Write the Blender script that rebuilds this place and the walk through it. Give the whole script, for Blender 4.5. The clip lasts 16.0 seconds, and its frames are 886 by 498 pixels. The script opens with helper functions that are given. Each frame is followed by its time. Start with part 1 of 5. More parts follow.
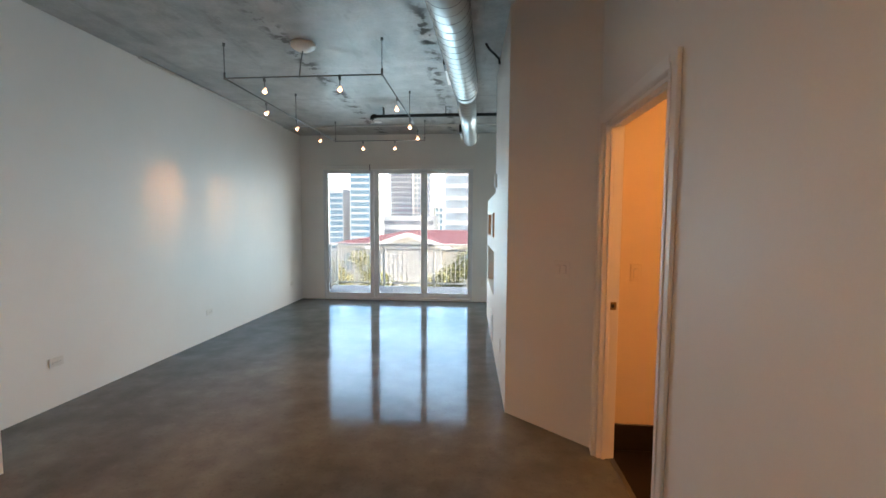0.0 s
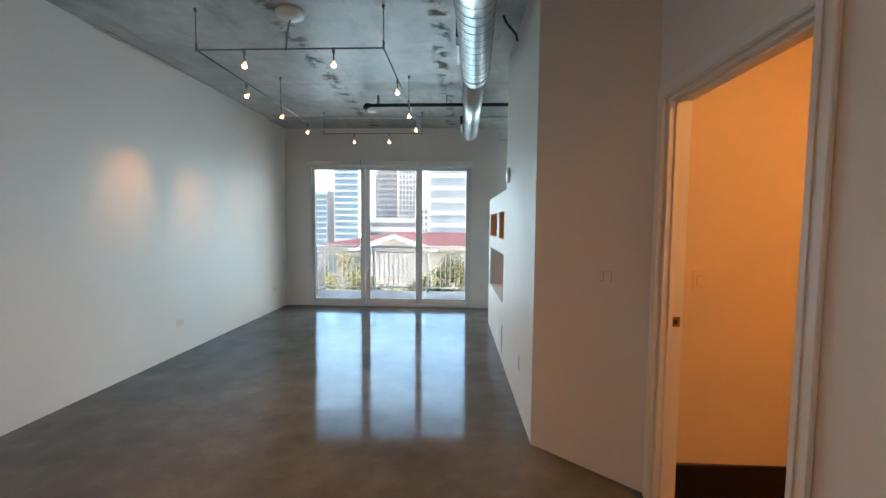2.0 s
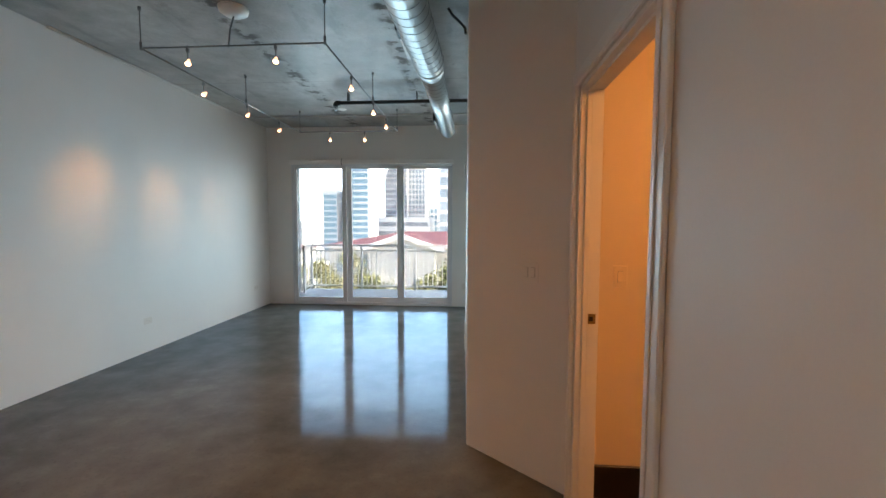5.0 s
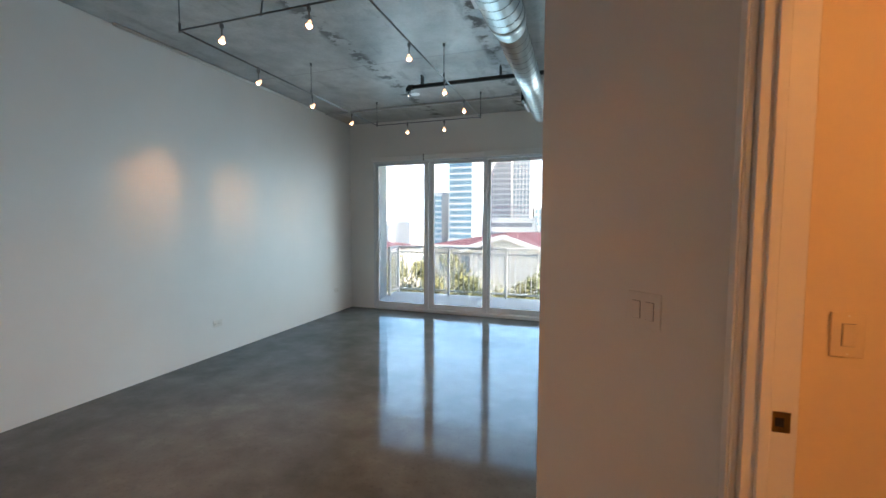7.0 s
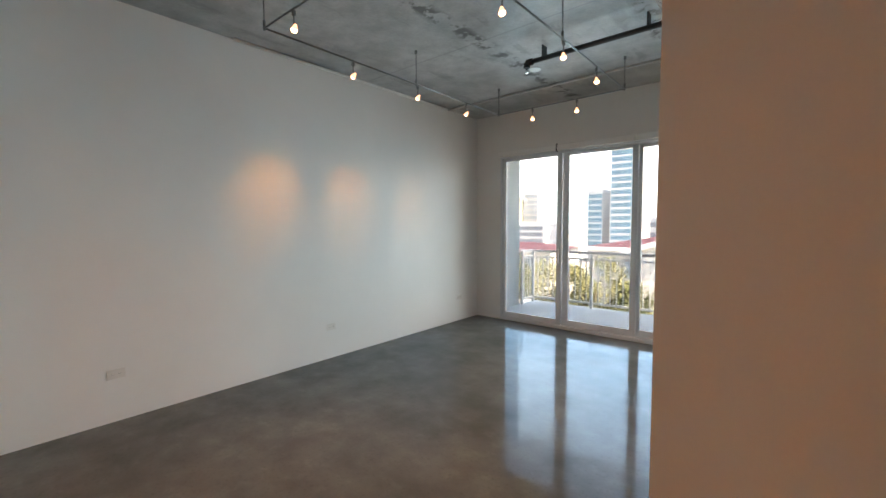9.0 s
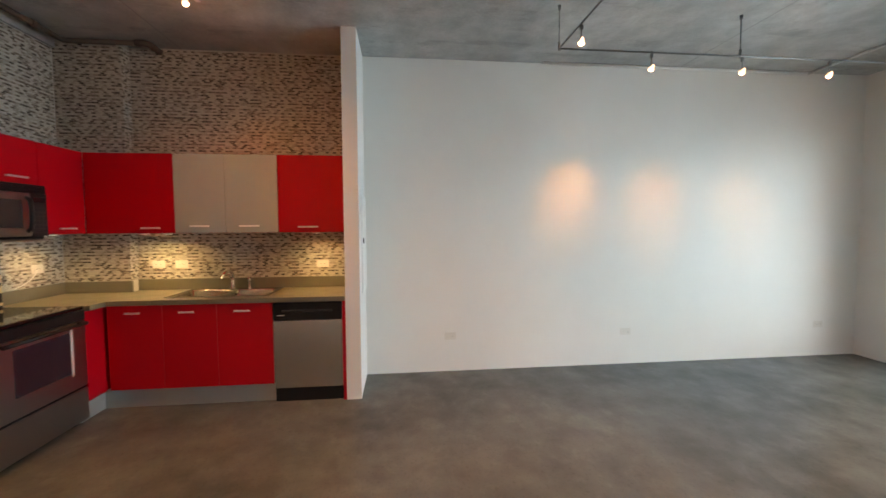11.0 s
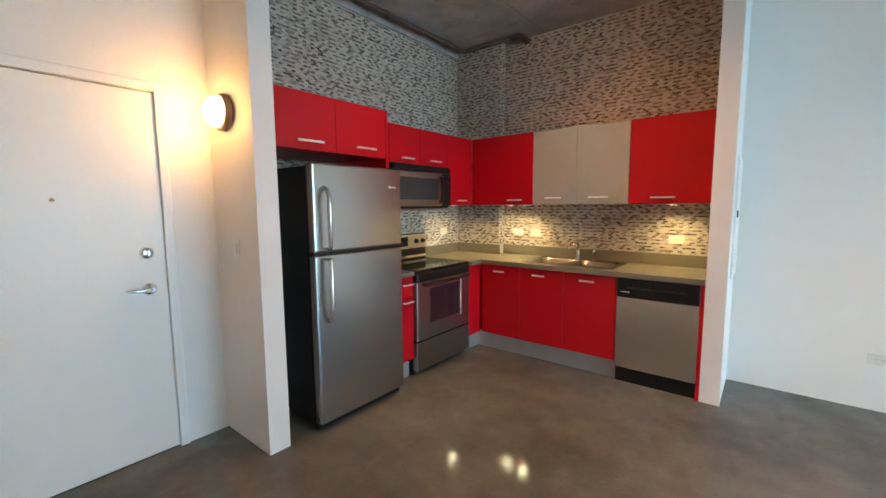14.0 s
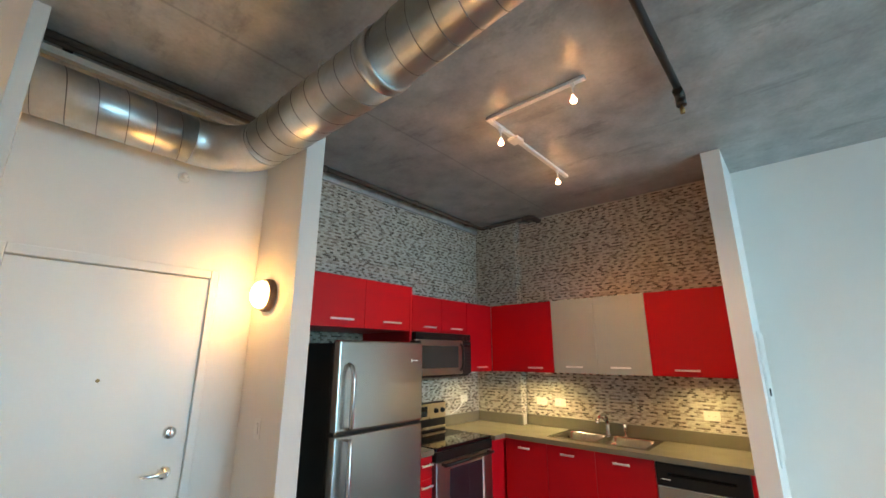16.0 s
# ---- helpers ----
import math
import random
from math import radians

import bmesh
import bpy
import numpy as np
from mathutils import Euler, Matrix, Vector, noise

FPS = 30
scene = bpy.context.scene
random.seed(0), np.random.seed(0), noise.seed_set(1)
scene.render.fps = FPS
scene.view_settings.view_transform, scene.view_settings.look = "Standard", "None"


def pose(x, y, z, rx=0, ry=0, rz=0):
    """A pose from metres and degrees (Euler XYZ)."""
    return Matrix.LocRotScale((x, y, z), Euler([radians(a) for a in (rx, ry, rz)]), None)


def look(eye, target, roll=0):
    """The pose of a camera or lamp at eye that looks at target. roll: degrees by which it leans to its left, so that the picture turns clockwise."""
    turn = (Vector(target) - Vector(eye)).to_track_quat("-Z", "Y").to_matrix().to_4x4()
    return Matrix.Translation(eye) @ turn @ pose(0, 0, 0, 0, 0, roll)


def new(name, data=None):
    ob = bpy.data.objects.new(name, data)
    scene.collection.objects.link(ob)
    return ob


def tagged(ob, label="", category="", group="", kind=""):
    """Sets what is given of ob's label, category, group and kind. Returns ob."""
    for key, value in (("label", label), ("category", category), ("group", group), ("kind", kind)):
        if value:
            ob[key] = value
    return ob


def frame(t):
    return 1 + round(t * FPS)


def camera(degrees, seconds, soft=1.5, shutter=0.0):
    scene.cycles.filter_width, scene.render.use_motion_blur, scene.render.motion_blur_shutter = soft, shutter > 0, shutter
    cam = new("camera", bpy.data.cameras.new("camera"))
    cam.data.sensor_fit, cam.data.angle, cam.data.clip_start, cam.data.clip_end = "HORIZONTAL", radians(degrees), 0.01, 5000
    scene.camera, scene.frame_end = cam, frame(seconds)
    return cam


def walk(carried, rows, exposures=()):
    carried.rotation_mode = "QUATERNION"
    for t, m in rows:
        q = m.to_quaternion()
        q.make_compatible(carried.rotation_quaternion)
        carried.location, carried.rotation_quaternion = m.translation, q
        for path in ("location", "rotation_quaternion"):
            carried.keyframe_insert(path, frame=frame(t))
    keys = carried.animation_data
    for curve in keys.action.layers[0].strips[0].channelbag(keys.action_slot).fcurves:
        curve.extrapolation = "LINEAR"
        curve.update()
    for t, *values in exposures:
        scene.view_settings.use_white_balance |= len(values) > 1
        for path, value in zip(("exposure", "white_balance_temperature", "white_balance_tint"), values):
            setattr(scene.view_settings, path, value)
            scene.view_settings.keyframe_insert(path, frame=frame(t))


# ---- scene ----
cam = camera(94.9, 16.0, shutter=0.2)
PATH = [
    (0, (0.359, 0.249, 1.506), (0.191, 2.238, 1.371), 0.3),
    (0.5, (0.266, 0.36, 1.498), (0.095, 2.349, 1.366), 0.4),
    (1, (0.217, 0.492, 1.486), (0.078, 2.483, 1.356), 0.4),
    (1.5, (0.151, 0.646, 1.488), (0.042, 2.638, 1.36), 0.4),
    (2, (0.114, 0.735, 1.473), (0.021, 2.729, 1.35), 0.5),
    (2.5, (0.153, 0.774, 1.483), (0.075, 2.769, 1.361), 0.4),
    (3, (0.243, 0.761, 1.471), (0.175, 2.756, 1.345), 0.3),
    (3.2, (0.29, 0.748, 1.488), (0.22, 2.742, 1.352), 0.2),
    (5.3, (0.636, 0.849, 1.452), (0.447, 2.836, 1.327), 0.2),
    (5.5, (0.638, 0.913, 1.452), (0.406, 2.896, 1.327), 0.3),
    (6, (0.657, 1.134, 1.467), (0.304, 3.099, 1.338), 0.2),
    (6.5, (0.691, 1.411, 1.455), (0.248, 3.357, 1.325), 0.2),
    (7, (0.746, 1.684, 1.455), (0.105, 3.574, 1.329), 0.2),
    (7.5, (0.766, 1.947, 1.472), (-0.043, 3.772, 1.342), 0.2),
    (8, (0.781, 2.206, 1.472), (-0.138, 3.977, 1.346), 0.2),
    (8.2, (0.776, 2.289, 1.475), (-0.195, 4.033, 1.345), 0.1),
    (10.3, (0.928, 2.622, 1.469), (-0.936, 3.340, 1.364), -0.1),
    (10.5, (0.962, 2.640, 1.480), (-0.956, 3.197, 1.369), -0.1),
    (11, (1.05, 2.684, 1.477), (-0.936, 2.894, 1.367), -0.3),
    (11.5, (1.137, 2.677, 1.443), (-0.858, 2.595, 1.329), -0.3),
    (12, (1.172, 2.662, 1.423), (-0.799, 2.364, 1.266), -0.4),
    (12.5, (1.127, 2.633, 1.427), (-0.795, 2.118, 1.225), -0.5),
    (13, (1.048, 2.586, 1.414), (-0.778, 1.798, 1.205), -0.7),
    (13.5, (0.964, 2.553, 1.418), (-0.743, 1.534, 1.206), -0.5),
    (14, (0.923, 2.535, 1.429), (-0.63, 1.293, 1.216), -0.4),
    (14.5, (0.916, 2.562, 1.462), (-0.517, 1.182, 1.261), -0.4),
    (15, (0.933, 2.585, 1.53), (-0.5, 1.19, 1.555), -0.2),
    (15.5, (0.973, 2.594, 1.557), (-0.453, 1.228, 1.872), -0.1),
    (16, (1.043, 2.601, 1.6), (-0.416, 1.329, 2.103), 0.1),
]
walk(cam, [(t, look(eye, target, roll)) for t, eye, target, roll in PATH],
     exposures=[(0.0, 3.58, 8000, 15), (2.5, 3.45, 7700, 13), (5.5, 3.43, 7600, 14), (6.4, 3.36, 7000, 12), (7.1, 3.4, 7400, 12), (8.2, 3.4, 8200, 17), (10.3, 3.8, 8600, 19), (11.0, 4.05, 8700, 19), (11.5, 4.2, 8600, 18), (12.5, 4.45, 7800, 14), (13.0, 4.5, 7000, 9), (13.5, 4.55, 6900, 8), (14.5, 4.48, 7000, 6), (15.2, 4.42, 7000, 4), (16.0, 4.5, 7000, 2)])

# ---- world, sun, large lights ----
world = bpy.data.worlds.new("sky")
world.use_nodes = True
scene.world = world
wn = world.node_tree.nodes
sky = wn.new("ShaderNodeTexSky")
sky.sky_type = "NISHITA"
sky.sun_disc = False
sky.sun_elevation = radians(55)
sky.sun_rotation = radians(100)
sky.air_density, sky.dust_density = 1.0, 1.2
world.node_tree.links.new(sky.outputs[0], wn["Background"].inputs[0])
wn["Background"].inputs[1].default_value = 0.15


def lamp(name, kind, m, power, colour, size=0.03, cone=90, blend=0.5):
    data = bpy.data.lights.new(name, kind)
    data.energy, data.color = power, colour
    if kind == "SUN":
        data.angle = radians(0.5)
    elif kind == "AREA":
        data.shape, data.size, data.size_y = "RECTANGLE", *size
        data.spread = radians(cone)
    else:
        data.shadow_soft_size = size
    if kind == "SPOT":
        data.spot_size, data.spot_blend = radians(cone), blend
    ob = new(name, data)
    ob.matrix_world = m
    return ob


lamp("sun", "SUN", look((0, 0, 0), (-0.565, 0.10, -0.82)), 5.0, (1.0, 0.93, 0.82))
# sky light that comes in through the three panels of the balcony door
for x0, x1, y in ((-2.50, -1.67, 7.849), (-1.515, -0.70, 7.892), (-0.595, 0.18, 7.935)):
    lamp("sky_light", "AREA", look(((x0 + x1) / 2, y, 1.27), ((x0 + x1) / 2, 0, 1.27)), 1.45 * (x1 - x0), (0.35, 0.71, 1.0), size=(x1 - x0, 2.26), cone=112)
# and through the window of the room behind the partition
lamp("sky_light", "AREA", look((2.3, 8.86, 1.33), (2.3, 0, 1.33)), 3.6, (0.35, 0.71, 1.0), size=(2.2, 2.35), cone=170)
WARM = (1.0, 0.46, 0.17)
SOFT_WARM = (1.0, 0.66, 0.36)

# ---- materials ----


def ramp(nt, source, stops):
    node = nt.nodes.new("ShaderNodeValToRGB")
    els = node.color_ramp.elements
    while len(els) < len(stops):
        els.new(0.5)
    for el, (pos, col) in zip(els, stops):
        el.position = pos
        el.color = (*col, 1) if len(col) == 3 else col
    nt.links.new(source, node.inputs[0])
    return node.outputs[0]


def noise_tex(nt, coord, scale, detail=4.0, rough=0.55, stretch=(1, 1, 1)):
    mp = nt.nodes.new("ShaderNodeMapping")
    mp.inputs["Scale"].default_value = stretch
    nt.links.new(coord, mp.inputs[0])
    n = nt.nodes.new("ShaderNodeTexNoise")
    n.inputs["Scale"].default_value = scale
    n.inputs["Detail"].default_value = detail
    n.inputs["Roughness"].default_value = rough
    nt.links.new(mp.outputs[0], n.inputs["Vector"])
    return n.outputs["Fac"]


def grey(v):
    return (v, v, v)


def mul(c, k):
    return tuple(min(1.0, a * k) for a in c)


def mixed(nt, a, b, fac, mode="MIX"):
    m = nt.nodes.new("ShaderNodeMix")
    m.data_type, m.blend_type = "RGBA", mode
    for socket, value in ((m.inputs[0], fac), (m.inputs[6], a), (m.inputs[7], b)):
        if isinstance(value, bpy.types.NodeSocket):
            nt.links.new(value, socket)
        elif isinstance(value, tuple):
            socket.default_value = (*value, 1)
        else:
            socket.default_value = value
    return m.outputs[2]


def material(name, base, rough=0.5, metal=0.0, vary=0.08, scale=3.0, fine=60.0, bump=0.1, depth=0.002,
             rough_vary=0.06, stretch=(1, 1, 1), coat=0.0, spec=0.5):
    """A painted or plain surface with large and fine variation of colour, gloss and relief."""
    mat = bpy.data.materials.new(name)
    mat.use_nodes = True
    nt = mat.node_tree
    p = nt.nodes["Principled BSDF"]
    co = nt.nodes.new("ShaderNodeTexCoord").outputs["Object"]
    big = noise_tex(nt, co, scale, 5.0, 0.6, stretch)
    small = noise_tex(nt, co, fine, 3.0, 0.6, stretch)
    c1 = ramp(nt, big, [(0.3, mul(base, 1 - vary)), (0.7, mul(base, 1 + vary))])
    c2 = ramp(nt, small, [(0.3, grey(1 - vary * 0.6)), (0.7, grey(1.0))])
    nt.links.new(mixed(nt, c1, c2, 1.0, "MULTIPLY"), p.inputs["Base Color"])
    rr = ramp(nt, big, [(0.3, grey(max(0.02, rough - rough_vary))), (0.7, grey(min(1, rough + rough_vary)))])
    nt.links.new(rr, p.inputs["Roughness"])
    p.inputs["Metallic"].default_value = metal
    p.inputs["Coat Weight"].default_value = coat
    p.inputs["Specular IOR Level"].default_value = spec
    if bump:
        bn = nt.nodes.new("ShaderNodeBump")
        bn.inputs["Strength"].default_value = bump
        bn.inputs["Distance"].default_value = depth
        nt.links.new(small, bn.inputs["Height"])
        nt.links.new(bn.outputs[0], p.inputs["Normal"])
    return mat


def emitter(name, colour, strength):
    mat = bpy.data.materials.new(name)
    mat.use_nodes = True
    p = mat.node_tree.nodes["Principled BSDF"]
    p.inputs["Base Color"].default_value = (*colour, 1)
    p.inputs["Emission Color"].default_value = (*colour, 1)
    p.inputs["Emission Strength"].default_value = strength
    return mat


def glass(name, tint=(1, 1, 1), rough=0.0):
    mat = bpy.data.materials.new(name)
    mat.use_nodes = True
    nt = mat.node_tree
    p = nt.nodes["Principled BSDF"]
    p.inputs["Base Color"].default_value = (*tint, 1)
    p.inputs["Transmission Weight"].default_value = 1.0
    p.inputs["Roughness"].default_value = rough
    p.inputs["IOR"].default_value = 1.3
    return mat


def concrete(name, dark, light, rough_lo, rough_hi, stain, polished):
    mat = bpy.data.materials.new(name)
    mat.use_nodes = True
    nt = mat.node_tree
    p = nt.nodes["Principled BSDF"]
    co = nt.nodes.new("ShaderNodeTexCoord").outputs["Object"]
    big = noise_tex(nt, co, 0.9, 4.0 if polished else 7.0, 0.58)
    mid = noise_tex(nt, co, 4.5, 3.0 if polished else 6.0, 0.55)
    small = noise_tex(nt, co, 45.0, 4.0, 0.6)
    c = ramp(nt, big, [(0.30, dark), (0.52, mul(light, 0.8)), (0.72, light)])
    c = mixed(nt, c, ramp(nt, mid, [(0.32, grey(0.86 if polished else 0.72)), (0.68, grey(1.12))]), 1.0, "MULTIPLY")
    if polished:
        # trowel marks, pale scuffs and fine pores
        scuff = noise_tex(nt, co, 5.5, 8.0, 0.72, (1.0, 1.3, 1))
        c = mixed(nt, c, ramp(nt, scuff, [(0.52, grey(1.0)), (0.72, grey(1.22))]), 1.0, "MULTIPLY")
        c = mixed(nt, c, ramp(nt, small, [(0.28, grey(0.80)), (0.45, grey(1.0))]), 1.0, "MULTIPLY")
    else:
        c = mixed(nt, c, ramp(nt, small, [(0.3, grey(0.9)), (0.7, grey(1.05))]), 1.0, "MULTIPLY")
    scraped = None
    if stain:
        # long damp streaks and scraped patches that follow the formwork
        streak = noise_tex(nt, co, 1.0, 4.0, 0.6, (5.5, 0.9, 1))
        patch = noise_tex(nt, co, 2.2, 6.0, 0.7, (2.0, 1.1, 1))
        s1 = ramp(nt, streak, [(0.51, grey(0.0)), (0.60, grey(1.0))])
        s2 = ramp(nt, patch, [(0.50, grey(0.0)), (0.57, grey(1.0))])
        both = mixed(nt, s1, s2, 1.0, "MULTIPLY")
        c = mixed(nt, c, stain, mixed(nt, (0, 0, 0), both, 0.34))
        # joints of the formwork boards: scraped dark patches along them, and fine seams across
        xyz = nt.nodes.new("ShaderNodeSeparateXYZ")
        nt.links.new(co, xyz.inputs[0])
        wob = noise_tex(nt, co, 1.3, 3.0)

        def band(axis, pitch, offset, width, wobble):
            add = nt.nodes.new("ShaderNodeMath")
            add.operation = "MULTIPLY_ADD"
            nt.links.new(wob, add.inputs[0])
            add.inputs[1].default_value = wobble
            nt.links.new(xyz.outputs[axis], add.inputs[2])
            pp = nt.nodes.new("ShaderNodeMath")
            pp.operation = "PINGPONG"
            sh = nt.nodes.new("ShaderNodeMath")
            sh.operation = "ADD"
            sh.inputs[1].default_value = -offset - wobble * 0.5
            nt.links.new(add.outputs[0], sh.inputs[0])
            nt.links.new(sh.outputs[0], pp.inputs[0])
            pp.inputs[1].default_value = pitch / 2
            return ramp(nt, pp.outputs[0], [(width * 0.35, grey(1.0)), (width, grey(0.0))])

        chips = ramp(nt, noise_tex(nt, co, 7.5, 6.0, 0.66), [(0.50, grey(0.0)), (0.56, grey(1.0))])
        tenth = nt.nodes.new("ShaderNodeMath")
        tenth.operation = "MULTIPLY"
        tenth.inputs[1].default_value = 0.1
        nt.links.new(xyz.outputs[1], tenth.inputs[0])
        bay = ramp(nt, tenth.outputs[0], [(0.30, grey(0.0)), (0.36, grey(1.0))])
        lines = mixed(nt, band(0, 9.0, -0.10, 0.10, 0.12), band(0, 9.0, -1.40, 0.11, 0.16), 1.0, "LIGHTEN")
        scraped = mixed(nt, mixed(nt, lines, chips, 1.0, "MULTIPLY"), bay, 1.0, "MULTIPLY")
        c = mixed(nt, c, stain, mixed(nt, (0, 0, 0), scraped, 0.78))
        c = mixed(nt, c, stain, mixed(nt, (0, 0, 0), band(1, 4.9, 5.60, 0.012, 0.03), 0.35))
    nt.links.new(c, p.inputs["Base Color"])
    if polished:
        smudge = noise_tex(nt, co, 2.6, 7.0, 0.68)
        # gloss over the matt slab, coloured blue and dimmed to cool the window's reflection
        p.inputs["Roughness"].default_value = 0.6
        tinted_gloss = nt.nodes.new("ShaderNodeBsdfGlossy")
        tinted_gloss.inputs["Color"].default_value = (0.36, 0.46, 0.59, 1)
        nt.links.new(ramp(nt, smudge, [(0.35, grey(rough_lo)), (0.66, grey(rough_hi))]), tinted_gloss.inputs["Roughness"])
        fresnel = nt.nodes.new("ShaderNodeFresnel")
        fresnel.inputs["IOR"].default_value = 1.5
        layer = nt.nodes.new("ShaderNodeMixShader")
        nt.links.new(fresnel.outputs[0], layer.inputs[0])
        nt.links.new(p.outputs[0], layer.inputs[1])
        nt.links.new(tinted_gloss.outputs[0], layer.inputs[2])
        nt.links.new(layer.outputs[0], nt.nodes["Material Output"].inputs["Surface"])
    else:
        rr = ramp(nt, mid, [(0.3, grey(rough_lo)), (0.7, grey(rough_hi))])
        if scraped:
            rr = mixed(nt, rr, (0.95, 0.95, 0.95), scraped)
        nt.links.new(rr, p.inputs["Roughness"])
    p.inputs["Specular IOR Level"].default_value = 0.0 if polished else 0.45
    if not polished:
        bn = nt.nodes.new("ShaderNodeBump")
        bn.inputs["Strength"].default_value = 0.2
        bn.inputs["Distance"].default_value = 0.006
        nt.links.new(small, bn.inputs["Height"])
        nt.links.new(bn.outputs[0], p.inputs["Normal"])
    return mat


def tile_material(name, cols):
    mat = bpy.data.materials.new(name)
    mat.use_nodes = True
    nt = mat.node_tree
    p = nt.nodes["Principled BSDF"]
    rnd = nt.nodes.new("ShaderNodeNewGeometry").outputs["Random Per Island"]
    r = nt.nodes.new("ShaderNodeValToRGB")
    r.color_ramp.interpolation = "CONSTANT"
    els = r.color_ramp.elements
    while len(els) < len(cols):
        els.new(0.5)
    for el, (pos, col) in zip(els, cols):
        el.position, el.color = pos, (*col, 1)
    nt.links.new(rnd, r.inputs[0])
    co = nt.nodes.new("ShaderNodeTexCoord").outputs["Object"]
    cloud = ramp(nt, noise_tex(nt, co, 90.0, 3.0), [(0.3, grey(0.85)), (0.7, grey(1.08))])
    nt.links.new(mixed(nt, r.outputs[0], cloud, 1.0, "MULTIPLY"), p.inputs["Base Color"])
    p.inputs["Roughness"].default_value = 0.22
    return mat


M_WALL = material("wall_paint", (0.78, 0.765, 0.74), 0.55, vary=0.03, scale=1.2, fine=130, bump=0.12, depth=0.002)
M_TRIM = material("trim_paint", (0.80, 0.79, 0.77), 0.35, vary=0.02, scale=2, fine=80, bump=0.05)
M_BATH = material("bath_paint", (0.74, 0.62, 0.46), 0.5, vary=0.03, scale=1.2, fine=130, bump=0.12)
M_ORANGE = material("niche_orange", (0.90, 0.50, 0.26), 0.5, vary=0.05, scale=2, fine=120, bump=0.1)
M_YELLOW = material("yellow_paint", (0.68, 0.38, 0.01), 0.3, vary=0.04, scale=3, fine=150, bump=0.1)
M_FLOOR = concrete("polished_concrete", (0.086, 0.089, 0.078), (0.185, 0.188, 0.166), 0.06, 0.15, None, True)
M_CEIL = concrete("slab_concrete", (0.32, 0.325, 0.32), (0.56, 0.56, 0.55), 0.30, 0.50, (0.11, 0.105, 0.10), False)
M_DARKFLOOR = material("dark_floor", (0.016, 0.011, 0.009), 0.35, vary=0.2, scale=2, fine=50)
M_ALU = material("white_aluminium", (0.66, 0.69, 0.72), 0.35, vary=0.03, fine=90, bump=0.03)
M_RAILING = material("railing_paint", (0.66, 0.69, 0.70), 0.4, vary=0.04, fine=60, bump=0.03)
# the sky's blue light is mixed into this concrete colour
M_BALCONY = material("balcony_concrete_sky_tint", (0.44, 0.51, 0.56), 0.75, vary=0.08, scale=2, fine=40, bump=0.2)
M_FIN = material("balcony_render", (0.30, 0.37, 0.40), 0.8, vary=0.05, scale=2, fine=80, bump=0.2)
# grey tint added to darken the outdoors seen through the panes
M_GLASS = glass("dimming_glass", (0.31, 0.325, 0.335))
M_TILE = tile_material("mosaic_tile", [(0.0, (0.60, 0.57, 0.50)), (0.5, (0.50, 0.465, 0.40)), (0.8, (0.40, 0.36, 0.31))])
M_TILE_DARK = tile_material("mosaic_tile_dark", [(0.0, (0.27, 0.225, 0.18)), (0.4, (0.18, 0.145, 0.115)), (0.75, (0.10, 0.080, 0.064))])
M_GROUT = material("grout", (0.52, 0.50, 0.455), 0.9, vary=0.08, fine=200, bump=0.2)
M_RED = material("red_lacquer", (0.46, 0.004, 0.012), 0.34, vary=0.015, scale=2, fine=200, bump=0.0, rough_vary=0.015, spec=0.28)
M_FROST = material("frosted_glass", (0.37, 0.38, 0.35), 0.14, vary=0.03, scale=2, fine=100, bump=0.0, coat=0.8)
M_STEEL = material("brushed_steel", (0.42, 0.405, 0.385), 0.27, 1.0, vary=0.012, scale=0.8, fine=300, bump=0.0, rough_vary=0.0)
M_STEEL2 = material("brushed_steel_wide", (0.36, 0.325, 0.31), 0.30, 1.0, vary=0.012, scale=0.8, fine=300, bump=0.0, rough_vary=0.0)
M_CHROME = material("chrome", (0.80, 0.80, 0.80), 0.12, 1.0, vary=0.02, bump=0.0, rough_vary=0.03)
M_POLISHED = material("polished_steel", (0.62, 0.60, 0.58), 0.20, 1.0, vary=0.03, bump=0.0, rough_vary=0.03)
M_SATIN = material("satin_handle", (0.82, 0.81, 0.80), 0.30, 0.55, vary=0.03, bump=0.0)
M_GALV = material("galvanised_steel", (0.58, 0.60, 0.60), 0.36, 1.0, vary=0.09, scale=14, fine=70, bump=0.10, depth=0.002, rough_vary=0.06)
M_SEAM = material("duct_seam", (0.20, 0.21, 0.215), 0.4, 1.0, vary=0.1, bump=0.0)
M_BLACK = material("black_plastic", (0.008, 0.008, 0.009), 0.40, vary=0.2, fine=150, bump=0.06, spec=0.3)
M_BLACKGLASS = material("black_glass", (0.008, 0.008, 0.009), 0.06, vary=0.1, bump=0.0, rough_vary=0.02)
M_DARKGLASS = material("oven_glass", (0.020, 0.016, 0.022), 0.08, vary=0.1, bump=0.0, rough_vary=0.02)
M_GREYGLASS = material("microwave_glass", (0.035, 0.038, 0.04), 0.15, vary=0.08, bump=0.0, rough_vary=0.03)
M_COUNTER = material("laminate_counter", (0.165, 0.155, 0.12), 0.36, vary=0.08, scale=6, fine=180, bump=0.05)
M_KICK = material("toe_kick", (0.48, 0.50, 0.50), 0.4, 0.6, vary=0.04, fine=60, bump=0.03)
M_PLASTIC = material("white_plastic", (0.80, 0.79, 0.76), 0.35, vary=0.02, fine=90, bump=0.0)
M_OUTLET = material("outlet_plastic", (0.71, 0.68, 0.64), 0.35, vary=0.02, fine=90, bump=0.0)
M_PIPE_BLACK = material("black_pipe", (0.015, 0.015, 0.016), 0.45, vary=0.2, fine=90, bump=0.1)
